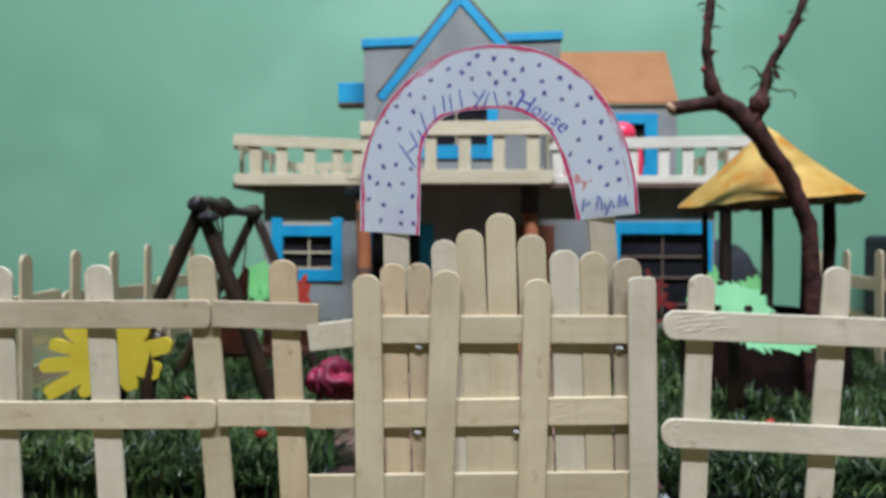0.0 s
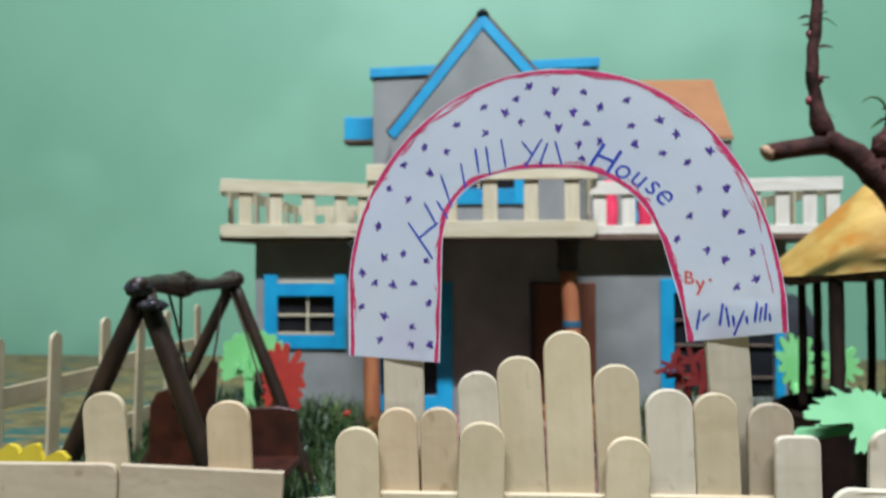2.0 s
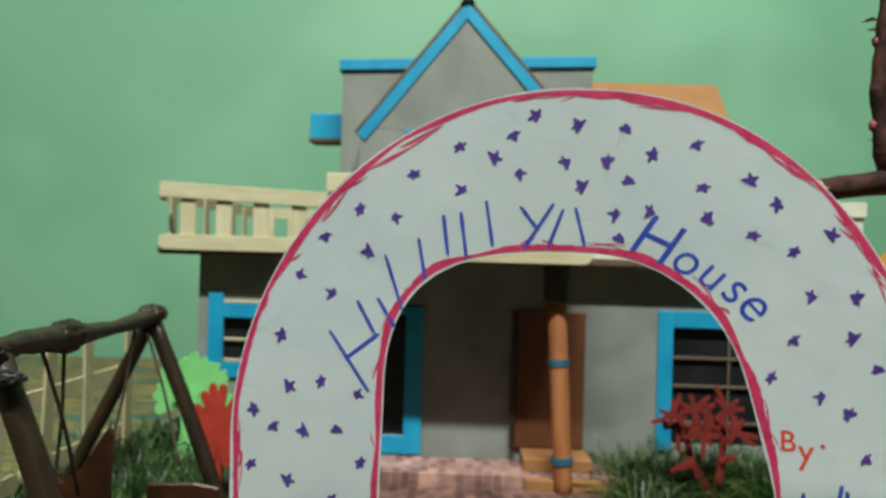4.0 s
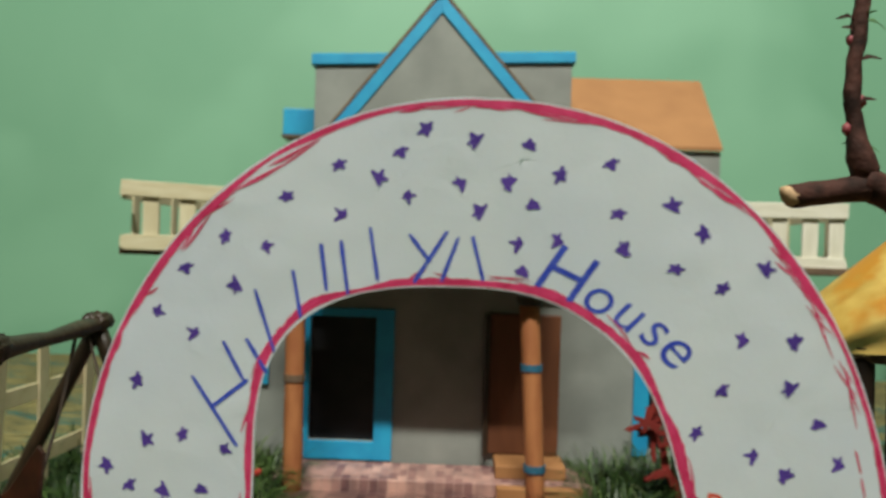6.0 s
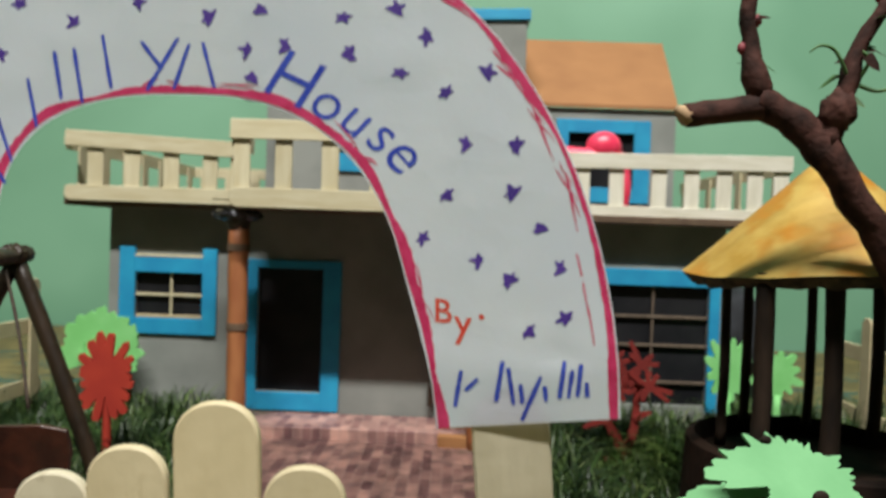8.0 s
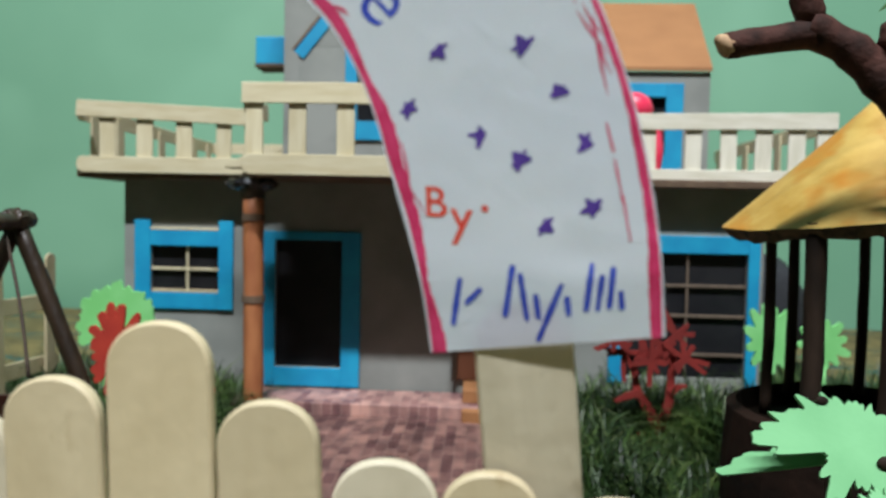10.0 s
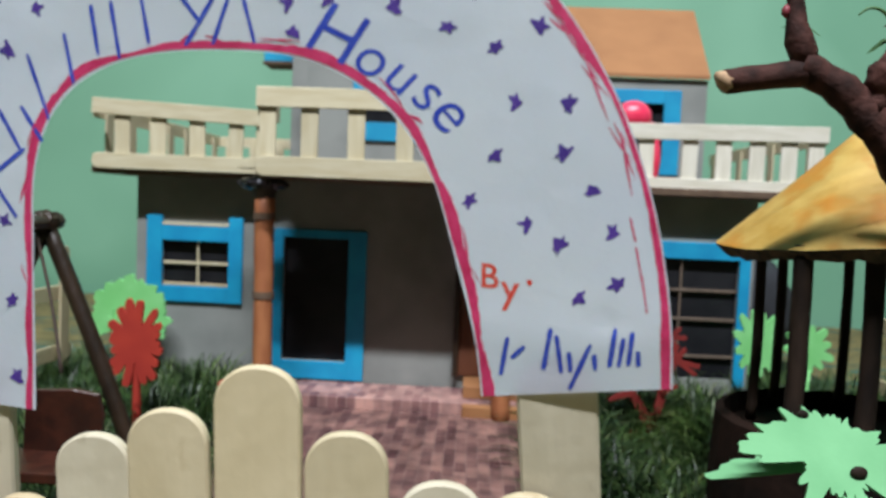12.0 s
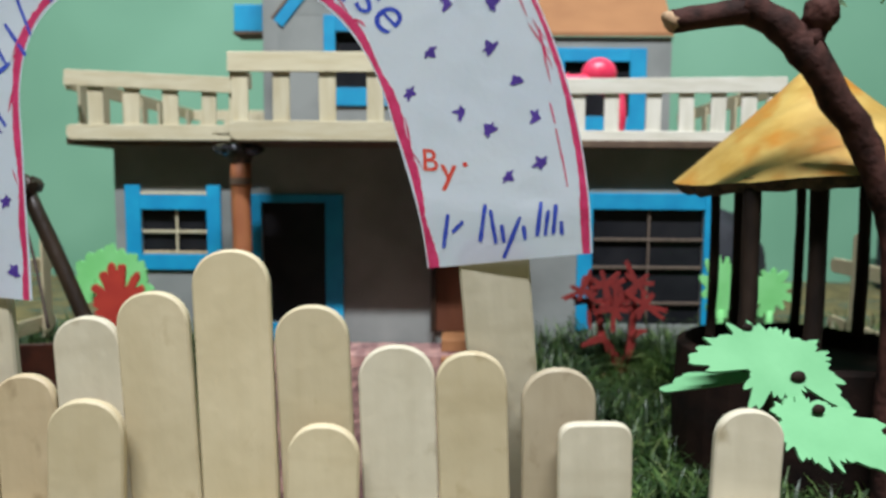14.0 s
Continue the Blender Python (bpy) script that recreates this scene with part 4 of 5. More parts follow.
for top, bottom, z1, bands in (((-0.0822, 0.600), (-0.0810, 0.600), 0.130, (0.070, 0.118)), ((0.0598, 0.600), (0.0668, 0.596), 0.119, (0.021, 0.081))):
    bm = bmesh.new()
    tube(bm, [(*bottom, GROUND), ((top[0] + bottom[0]) / 2, (top[1] + bottom[1]) / 2, z1 / 2), (*top, z1)], [0.0058, 0.0060, 0.0062], 10, 0.08, 2)
    pillar = part("pillar", bm, M["terracotta"], house, "terracotta painted round porch pillar", smooth=True)
    for z in bands:
        u = (z - GROUND) / (z1 - GROUND)
        x, y = bottom[0] + (top[0] - bottom[0]) * u, bottom[1] + (top[1] - bottom[1]) * u
        bm = bmesh.new()
        bmesh.ops.create_cone(bm, cap_ends=True, segments=14, radius1=0.0067, radius2=0.0066, depth=0.0042, matrix=Matrix.Translation((x, y, z)))
        part("band", bm, M["band"] if z1 < 0.125 else M["slab"], pillar, "painted band")
    bm = bmesh.new()
    tube(bm, [(*top, z1 - 0.001), (top[0], top[1], (z1 + GROUND_TOP) / 2), (top[0], top[1], GROUND_TOP)], [0.0066, 0.0078, 0.0085], 10, 0.25, 5)
    part("capital", bm, M["dark_wood"], pillar, "dark brown glued capital", smooth=True)
bm = bmesh.new()
bmesh.ops.create_icosphere(bm, subdivisions=4, radius=1.0)
for v in bm.verts:
    lump = 1.12 - 0.5 * abs(noise.noise(v.co * 2.0 + Vector((3, 1, 0))))
    v.co = Vector((-0.0835 + v.co.x * 0.0150 * lump, 0.6000 + v.co.y * 0.0090 * lump, 0.1375 + v.co.z * 0.0042 * lump))
part("bracket", bm, M["foil"], house, "dark shiny glued bracket under the balcony", smooth=True)
part("wedge", extrude_outline(bmesh.new(), [(-0.0960, 0.1462), (-0.0780, 0.1462), (-0.0850, 0.1530)], 0.5880, 0.6000, 0.0004), M["rail_stick"], house, "small pale wooden wedge")


def railing(y, x0, x1, low, high_a, high_b, xs, w=0.0100, wood="rail_stick"):
    stick(house, "bottom_rail", (x0, y, low), (x1, y, low), w, material=wood)
    stick(house, "top_rail", (x0, y, high_a), (x1, y, high_b), w, material=wood, ends=(False, False))
    for x in xs:
        z = high_a + (high_b - high_a) * (x - x0) / (x1 - x0)
        stick(house, "baluster", (x, y + 0.0019, low - 0.003), (x + random.uniform(-0.0006, 0.0006), y + 0.0019, z + 0.002), random.uniform(0.0094, 0.0105), ends=(False, False), material=wood)


railing(0.6215, -0.2015, -0.0860, 0.1490, 0.1840, 0.1790, (-0.1825, -0.1590, -0.1335, -0.1090, -0.0905))
railing(0.5765, -0.0815, 0.0772, 0.1475, 0.1868, 0.1872, (-0.0750, -0.0510, -0.0238, 0.0040, 0.0320, 0.0600), 0.0115)
railing(0.6290, 0.0785, 0.2650, 0.1475, 0.1802, 0.1828, (0.0875, 0.1090, 0.1310, 0.1530, 0.1800, 0.2015, 0.2220, 0.2420, 0.2590), wood="rail_white")


def side_railing(x, y0, y1, out, count):
    for z in (0.1485, 0.1815):
        stick(house, "side_rail", (x, y0, z), (x, y1, z), 0.0098, ends=(False, False), material="rail_stick", front=(out, 0, 0))
    for i in range(count):
        y = y0 + (y1 - y0) * (i + 0.5) / count
        stick(house, "baluster", (x - out * 0.0019, y, 0.1462), (x - out * 0.0019, y, 0.1830), 0.0098, ends=(False, False), material="rail_stick", front=(out, 0, 0))


side_railing(-0.2015, 0.6235, 0.8500, -1, 7)
side_railing(0.2645, 0.6310, 0.8500, 1, 7)
side_railing(-0.0805, 0.5785, 0.6200, -1, 1)
side_railing(0.0762, 0.5785, 0.6270, 1, 1)
for y, x0, x1, n in ((0.8515, -0.2015, -0.108, 4),):
    for z in (0.1485, 0.1815):
        stick(house, "back_rail", (x0, y, z), (x1, y, z), 0.0098, ends=(False, False), material="rail_stick")
    for i in range(n):
        x = x0 + (x1 - x0) * (i + 0.5) / n
        stick(house, "baluster", (x, y - 0.0019, 0.1462), (x, y - 0.0019, 0.183), 0.0098, ends=(False, False), material="rail_stick")

# upper storey
top_win, annex_win = (-0.0365, 0.0255, 0.1865, 0.2265), (0.1380, 0.1910, 0.1720, 0.2160)
bm = extrude_outline(bmesh.new(), [(-0.0993, DECK), (0.1003, DECK), (0.1003, 0.2975), (-0.0993, 0.2907)], 0.7225, 0.8500, 0.0004)
part("upper_wall", bm, M["grey"], house)
part("flat_roof", extrude_outline(bmesh.new(), [(-0.1021, 0.2909), (0.1027, 0.2977), (0.1027, 0.3064), (-0.1021, 0.2997)], 0.7200, 0.8560, 0.0006), M["blue"], house, "flat roof with a bright blue edge")
BAY = 0.685
bm = panel(-0.0785, 0.0780, DECK, 0.2380, BAY, BAY + 0.0030, (top_win,))
part("bay_wall", bm, M["grey"], house)
for x in (-0.0785, 0.0750):
    part("bay_wall", boxed(x, x + 0.003, BAY + 0.003, 0.7225, DECK, 0.2380), M["grey"], house)
part("gable", extrude_outline(bmesh.new(), [(-0.0785, 0.2382), (0.0780, 0.2382), (-0.0006, 0.3320)], BAY, BAY + 0.003), M["grey"], house)
for s, x_foot, z_foot in ((-1, -0.0812, 0.2345), (1, 0.0790, 0.2440)):
    apex = Vector((-0.0008, 0, 0.3350))
    foot = Vector((x_foot, 0, z_foot))
    d = (foot - apex).normalized()
    nrm = Vector((-d.z, 0, d.x)) * (1 if s > 0 else -1)
    if nrm.z > 0:
        nrm = -nrm
    w = 0.0084
    a, b = apex, foot
    slope = extrude_outline(bmesh.new(), [(a.x, a.z), (b.x, b.z), (b.x + nrm.x * w, b.z + nrm.z * w), (a.x, a.z - w / abs(d.x) * 1.0)], BAY - 0.0014 - 0.0002 * s, BAY - 0.0001, 0.0003)
    board = part("barge_board", slope, M["blue"], house, "bright blue gable board")
    up = nrm * -0.0006
    sheet = extrude_outline(bmesh.new(), [(a.x, a.z + 0.0004), (b.x + up.x, b.z + up.z), (b.x + up.x * 4, b.z + up.z * 4), (a.x, a.z + 0.0044)], BAY - 0.0010, 0.7220)
    part("roof_sheet", sheet, M["slab"], house, "dark edged card roof sheet")
bm = bmesh.new()
extrude_outline(bm, [(-0.0058, 0.3340), (0.0044, 0.3340), (0.0022, 0.3368), (-0.0008, 0.3380), (-0.0036, 0.3368)], BAY - 0.0035, 0.7190, 0.0004)
part("ridge_cap", bm, M["black"], house, "dark ridge cap")
window("window", -0.0448, 0.0356, 0.1734, 0.2380, BAY, (0.0083, 0.0101, 0.0131, 0.0115), top_win, (-0.0045,), (), label="bright blue upper window frame with dark panes")
bm = boxed(-0.1330, -0.0995, 0.7600, 0.7830, 0.2420, 0.2640, 0.0008)
part("side_box", bm, M["blue"], house, "small blue box on the side wall")
part("box_base", boxed(-0.1335, -0.0995, 0.7590, 0.7840, 0.2395, 0.2419, 0.0004), M["slab"], house, "dark card base")
ANNEX = 0.7400
part("annex_wall", panel(0.1004, 0.2232, DECK, 0.2348, ANNEX, ANNEX + 0.003, (annex_win,)), M["grey"], house)
part("annex_wall", boxed(0.2202, 0.2232, 0.7430, 0.850, DECK, 0.2340), M["grey"], house)
bm = bmesh.new()
low, high = ((0.1004, 0.7370, 0.2349), (0.2238, 0.7370, 0.2349)), ((0.1004, 0.8240, 0.3085), (0.2335, 0.8240, 0.3085))
for lift in (0.0, 0.0028):
    for p in (*low, *high):
        bm.verts.new((p[0], p[1], p[2] + lift))
bm.verts.ensure_lookup_table()
for f in ((0, 1, 3, 2), (4, 6, 7, 5), (0, 4, 5, 1), (1, 5, 7, 3), (3, 7, 6, 2), (2, 6, 4, 0)):
    bm.faces.new([bm.verts[i] for i in f])
part("annex_roof", bm, M["orange"], house, "sloping tan-orange card roof")
window("window", 0.1280, 0.2032, 0.1600, 0.2258, ANNEX, (0.0100, 0.0130, 0.0120, 0.0105), annex_win, label="bright blue window frame with a dark pane")

# hot pink seat on the balcony
seat = thing("toy_seat", (0.135, 0.665, DECK), "glossy hot pink toy seat standing on the balcony", "toy seat")
bm = bmesh.new()
tube(bm, [(0.096, 0.664, 0.184), (0.118, 0.664, 0.187), (0.140, 0.664, 0.187), (0.170, 0.664, 0.184)], [0.006, 0.0068, 0.0068, 0.0060], 10, 0.2, 3)
part("back_roll", bm, M["pink"], seat, smooth=True)
bm = bmesh.new()
bmesh.ops.create_icosphere(bm, subdivisions=3, radius=0.0125, matrix=Matrix.Translation((0.151, 0.666, 0.1945)) @ Matrix.Diagonal((1.0, 0.8, 0.9, 1)))
part("cushion", bm, M["pink"], seat, smooth=True)
for x in (0.100, 0.128, 0.163):
    bm = bmesh.new()
    tube(bm, [(x, 0.664, DECK), (x + 0.001, 0.663, 0.165), (x, 0.664, 0.188)], [0.0052, 0.0060, 0.0056], 10, 0.15, x * 99)
    part("leg", bm, M["pink"], seat, smooth=True)

# ---- thatched hut ----
HX, HY = 0.1960, 0.4555
hut = thing("thatched_hut", (HX, HY, GROUND), "round open hut with mustard thatch cone and dark posts", "hut")
bm = bmesh.new()
segs = 60
tip = bm.verts.new((HX - 0.001, HY, 0.1705))
rings = []
for k in range(1, 13):
    ring = []
    for i in range(segs):
        a = 2 * math.pi * i / segs
        r = 0.0540 * k / 12 * (1 + 0.035 * (k / 12) ** 3 * noise.noise((math.cos(a) * 3, math.sin(a) * 3, 1.0)))
        x, y = HX + 0.002 + r * math.cos(a), HY + r * math.sin(a)
        z = 0.1705 - 0.0490 * (k / 12) ** 0.94 + 0.070 * (x - HX) * (k / 12) + 0.0016 * (k / 12) ** 4 * noise.noise((math.cos(a) * 1.6 + 3, math.sin(a) * 1.6, 2.0)) + 0.0003 * noise.noise((x * 90, y * 90, 1))
        ring.append(bm.verts.new((x, y, z)))
    rings.append(ring)
for i in range(segs):
    bm.faces.new((tip, rings[0][i - 1], rings[0][i]))
for a, b in zip(rings, rings[1:]):
    for i in range(segs):
        bm.faces.new((a[i - 1], b[i - 1], b[i], a[i]))
roof_rim = [v.co.copy() for v in rings[-1]]
roof = part("thatch", bm, M["thatch"], hut, smooth=True)
# ragged eave and underside; their dark colour carries the shade under the cone
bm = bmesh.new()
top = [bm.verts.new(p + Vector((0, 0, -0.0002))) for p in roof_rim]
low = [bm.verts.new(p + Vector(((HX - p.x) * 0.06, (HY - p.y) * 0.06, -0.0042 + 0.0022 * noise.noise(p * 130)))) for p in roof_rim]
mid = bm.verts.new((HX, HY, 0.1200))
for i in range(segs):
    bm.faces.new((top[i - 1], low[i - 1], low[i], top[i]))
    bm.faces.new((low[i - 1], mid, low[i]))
part("eave", bm, M["thatch_shaded"], hut, "ragged underside and eave, coloured dark as in shade")
for i, (x, y, r) in enumerate(((0.1572, 0.4523, 0.0024), (0.1602, 0.4244, 0.0040), (0.1805, 0.4870, 0.0026), (0.1836, 0.4213, 0.0040), (0.2103, 0.4900, 0.0026), (0.2237, 0.4300, 0.0044), (0.2285, 0.4700, 0.0032))):
    u = math.hypot(x - HX, y - HY) / 0.054
    head = 0.1705 - 0.0490 * u ** 0.94 + 0.070 * (x - HX) * u - 0.0045
    bm = bmesh.new()
    tube(bm, [(x, y, 0.050), (x + 0.0006, y, 0.085), (x, y, head)], [r * 0.85, r * 0.8, r * 0.85], 9, 0.2, i)
    part("post", bm, M["post_wood"], hut, smooth=True)
bm = bmesh.new()
inner_ring, segs = [], 30
for r, z in ((0.0500, GROUND), (0.0505, 0.022), (0.0490, 0.0500), (0.0455, 0.0515), (0.0445, 0.0430)):
    inner_ring.append([bm.verts.new((HX + r * math.cos(2 * math.pi * i / segs) * (1 + 0.015 * noise.noise((i, r * 99, 0))), HY + r * math.sin(2 * math.pi * i / segs), z + 0.0012 * noise.noise((i * 0.8, z * 99, 1)))) for i in range(segs)])
for a, b in zip(inner_ring, inner_ring[1:]):
    for i in range(segs):
        bm.faces.new((a[i - 1], a[i], b[i], b[i - 1]))
bm.faces.new(inner_ring[-1])
part("base_wall", bm, M["base_dark"], hut, "dark brown base wall")


# ---- branch tree ----
tree = thing("branch_tree", (0.2000, 0.3960, GROUND), "bare forked tree made from a real red-brown branch", "tree")
bm = bmesh.new()
tube(bm, [(0.2000, 0.3960, GROUND - 0.001), (0.1993, 0.3970, 0.0575), (0.1980, 0.3980, 0.0955), (0.1945, 0.3990, 0.1135), (0.1880, 0.3990, 0.1275), (0.1797, 0.3990, 0.1418), (0.1652, 0.3990, 0.1617), (0.1545, 0.4000, 0.1717), (0.1440, 0.4010, 0.1762)], [0.0054, 0.0046, 0.0045, 0.0046, 0.0048, 0.0050, 0.0056, 0.0052, 0.0046], 10, 0.35, 1)
part("trunk", bm, M["bark"], tree, smooth=True)
bm = bmesh.new()
tube(bm, [(0.1500, 0.4005, 0.1750), (0.1355, 0.4010, 0.1733), (0.1215, 0.4010, 0.1713)], [0.0043, 0.0041, 0.0038], 9, 0.25, 4)
stub = part("limb", bm, M["bark"], tree, smooth=True)
bm = bmesh.new()
tube(bm, [(0.1218, 0.4010, 0.1718), (0.1202, 0.4005, 0.1713), (0.1193, 0.4005, 0.1707)], [0.0038, 0.0036, 0.0022], 9, 0.35, 8)
part("cut_end", bm, M["cut_wood"], stub, "pale splintered cut end", smooth=True)
limbs = (
    [(0.1455, 0.4010, 0.1775), (0.1415, 0.4010, 0.1940), (0.1405, 0.4010, 0.2105), (0.1430, 0.4010, 0.2345), (0.1410, 0.4010, 0.2625), (0.1440, 0.4020, 0.2875)],
    [(0.1655, 0.3980, 0.1628), (0.1705, 0.3970, 0.1795), (0.1740, 0.3960, 0.1945), (0.1840, 0.3940, 0.2125), (0.1925, 0.3930, 0.2345), (0.2050, 0.3920, 0.2675)],
)
for n, pts in enumerate(limbs):
    bm = bmesh.new()
    tube(bm, pts, [0.0044, 0.0031, 0.0026, 0.0024, 0.0020, 0.0013], 8, 0.5, n + 11)
    limb = part("limb", bm, M["bark"], tree, smooth=True)
    rnd = random.Random(n + 2)
    for k in range(26):
        u = rnd.uniform(0.5, len(pts) - 1.02)
        i = int(u)
        p = Vector(pts[i]).lerp(Vector(pts[i + 1]), u - i)
        a, size = rnd.uniform(0, 2 * math.pi), rnd.uniform(0.005, 0.0115)
        d = Vector((math.cos(a), math.sin(a) * 0.6, rnd.uniform(-0.3, 0.9))).normalized()
        bm = bmesh.new()
        if k % 4 == 3:
            bmesh.ops.create_icosphere(bm, subdivisions=1, radius=0.0016, matrix=Matrix.Translation(p + d * 0.0028) @ Matrix.Diagonal((1, 1, 1.5, 1)))
            part("bud", bm, M["bud"], limb, smooth=True)
            continue
        side = d.orthogonal().normalized() * size * 0.16
        curl = Vector((0, 0, -size * 0.35))
        q = [bm.verts.new(v) for v in (p, p + d * size * 0.5 + side, p + d * size * 0.5 - side, p + d * size * 0.8 + curl * 0.6 + side * 0.7, p + d * size * 0.8 + curl * 0.6 - side * 0.7, p + d * size + curl)]
        for f in ((0, 1, 2), (1, 3, 4, 2), (3, 5, 4)):
            bm.faces.new([q[j] for j in f])
        bmesh.ops.solidify(bm, geom=bm.faces[:], thickness=0.0003)
        part("leaf", bm, M["sprig"] if k % 3 else M["bark"], limb)

for pts in (
    [(0.1715, 0.3960, 0.1825), (0.1680, 0.3940, 0.1875), (0.1645, 0.3930, 0.1920), (0.1600, 0.3925, 0.1930), (0.1570, 0.3930, 0.1910)],
    [(0.1740, 0.3950, 0.1815), (0.1780, 0.3930, 0.1795), (0.1825, 0.3920, 0.1800), (0.1860, 0.3925, 0.1780), (0.1855, 0.3930, 0.1755)],
    [(0.1735, 0.3950, 0.1835), (0.1755, 0.3930, 0.1885), (0.1730, 0.3920, 0.1915)],
):
    bm = bmesh.new()
    tube(bm, pts, [0.0007, 0.0006, 0.0005, 0.0005, 0.0003][:len(pts)], 6, 0.2, 3)
    part("tendril", bm, M["sprig"], tree, "thin curled dark green tendril", smooth=True)
bm = bmesh.new()
bmesh.ops.create_icosphere(bm, subdivisions=3, radius=1.0)
for v in bm.verts:
    v.co = Vector((0.1688, 0.3970, 0.1735)) + Vector((v.co.x * 0.0052, v.co.y * 0.0056, v.co.z * 0.0068)) * (1 + 0.35 * noise.noise(v.co * 2.2))
part("knot", bm, M["bark"], tree, "dark swollen knot at the fork", smooth=True)


# ---- craft foam plants ----
def cutout(cx, cz, rx, rz, lobes, seed, depth=0.32, lo=-0.35, hi=3.49):
    """The outline of a scissor-cut leafy crown: rounded fingers round a middle."""
    rnd = random.Random(seed)
    pts = []
    for k in range(lobes):
        a0 = lo + (hi - lo) * k / lobes
        da = (hi - lo) / lobes
        r = rnd.uniform(0.82, 1.1)
        inner_r = 1 - depth * rnd.uniform(0.8, 1.5)
        for f, q in ((0.02, inner_r), (0.18, 0.78 * r), (0.32, 0.95 * r), (0.5, r), (0.68, 0.95 * r), (0.82, 0.78 * r)):
            a = a0 + da * f
            pts.append((cx + rx * q * math.cos(a), cz + rz * q * math.sin(a)))
    return pts


def plant(label, at, crowns, material, trunk, trunk_material, thick=0.0022, turn=0.0):
    x, y = at
    ob = thing("paper_plant", (x, y, GROUND), label, "plant", "craft plants")
    pivot = Matrix.Translation((x, y, 0)) @ Matrix.Rotation(radians(turn), 4, "Z") @ Matrix.Translation((-x, -y, 0))
    for n, (cx, cz, rx, rz, lobes, seed, lo, hi) in enumerate(crowns):
        bm = bmesh.new()
        y0 = y - 0.001 * n
        pts = cutout(cx, cz, rx, rz, lobes, seed, lo=lo, hi=hi)
        c0, c1 = bm.verts.new((cx, y0, cz)), bm.verts.new((cx, y0 + thick, cz))
        r0, r1 = [bm.verts.new((px, y0, pz)) for px, pz in pts], [bm.verts.new((px, y0 + thick, pz)) for px, pz in pts]
        for i in range(len(pts)):
            bm.faces.new((c0, r0[i - 1], r0[i]))
            bm.faces.new((c1, r1[i], r1[i - 1]))
            bm.faces.new((r0[i - 1], r1[i - 1], r1[i], r0[i]))
        bmesh.ops.transform(bm, matrix=pivot, verts=bm.verts)
        part("crown", bm, M[material], ob)
    for pts, radii in trunk:
        bm = bmesh.new()
        tube(bm, pts, radii, 7, 0.1, 2)
        part("stem", bm, M[trunk_material], ob, smooth=True)
    return ob


def fingered(fingers, core, steps=150, nick=0.0, seed=0.0):
    """The outline of a scissor-cut leaf: rounded fingers (degrees, length, half width) growing from a core."""
    out = []
    for i in range(steps):
        a = TAU * i / steps
        r = core
        for deg, length, half in fingers:
            along, across = math.cos(a - radians(deg)), math.sin(a - radians(deg))
            if along <= 0:
                continue
            body = length - half
            disc = half * half - (body * across) ** 2
            if disc >= 0:
                r = max(r, body * along + math.sqrt(disc))
            elif abs(across) > 1e-6 and half / abs(across) * along < body:
                r = max(r, half / abs(across))
        r *= 1 + nick * noise.noise((math.cos(a) * 9 + seed, math.sin(a) * 9, seed))
        out.append((r * math.cos(a), r * math.sin(a)))
    return out


def leaf_sheet(outline, thick, wave, seed):
    """A sheet of craft foam cut to an outline that is seen whole from its middle, a little wavy."""
    bm = bmesh.new()
    for y in (0.0, thick):
        mid = bm.verts.new((0, y, 0))
        rings = []
        for f in (0.25, 0.5, 0.75, 1.0):
            rings.append([bm.verts.new((x * f, y + wave * noise.noise((x * f * 40, z * f * 40, seed)), z * f)) for x, z in outline])
        for i in range(len(outline)):
            bm.faces.new((mid, rings[0][i - 1], rings[0][i]))
            for p, q in zip(rings, rings[1:]):
                bm.faces.new((p[i - 1], q[i - 1], q[i], p[i]))
    # the cut edge has corners of its own, so that it stays crisp
    edge = [[bm.verts.new((x, y + wave * noise.noise((x * 40, z * 40, seed)), z)) for x, z in outline] for y in (0.0, thick)]
    for i in range(len(outline)):
        bm.faces.new((edge[0][i - 1], edge[1][i - 1], edge[1][i], edge[0][i]))
    return bm


def flat_stem(pts, widths, thick):
    """A strip of craft foam along points in one upright plane, as wide as given at each."""
    bm = bmesh.new()
    rings = []
    for i, p in enumerate(pts):
        d = Vector(pts[min(i + 1, len(pts) - 1)]) - Vector(pts[max(i - 1, 0)])
        side = Vector((d.z, 0, -d.x)).normalized() * widths[i] / 2
        back = Vector((0, thick, 0))
        rings.append([bm.verts.new(Vector(p) + v) for v in (-side, side, side + back, back - side)])
    for p, q in zip(rings, rings[1:]):
        for k in range(4):
            bm.faces.new((p[k], p[k - 1], q[k - 1], q[k]))
    bm.faces.new(rings[0])
    bm.faces.new(rings[-1][::-1])
    return bm


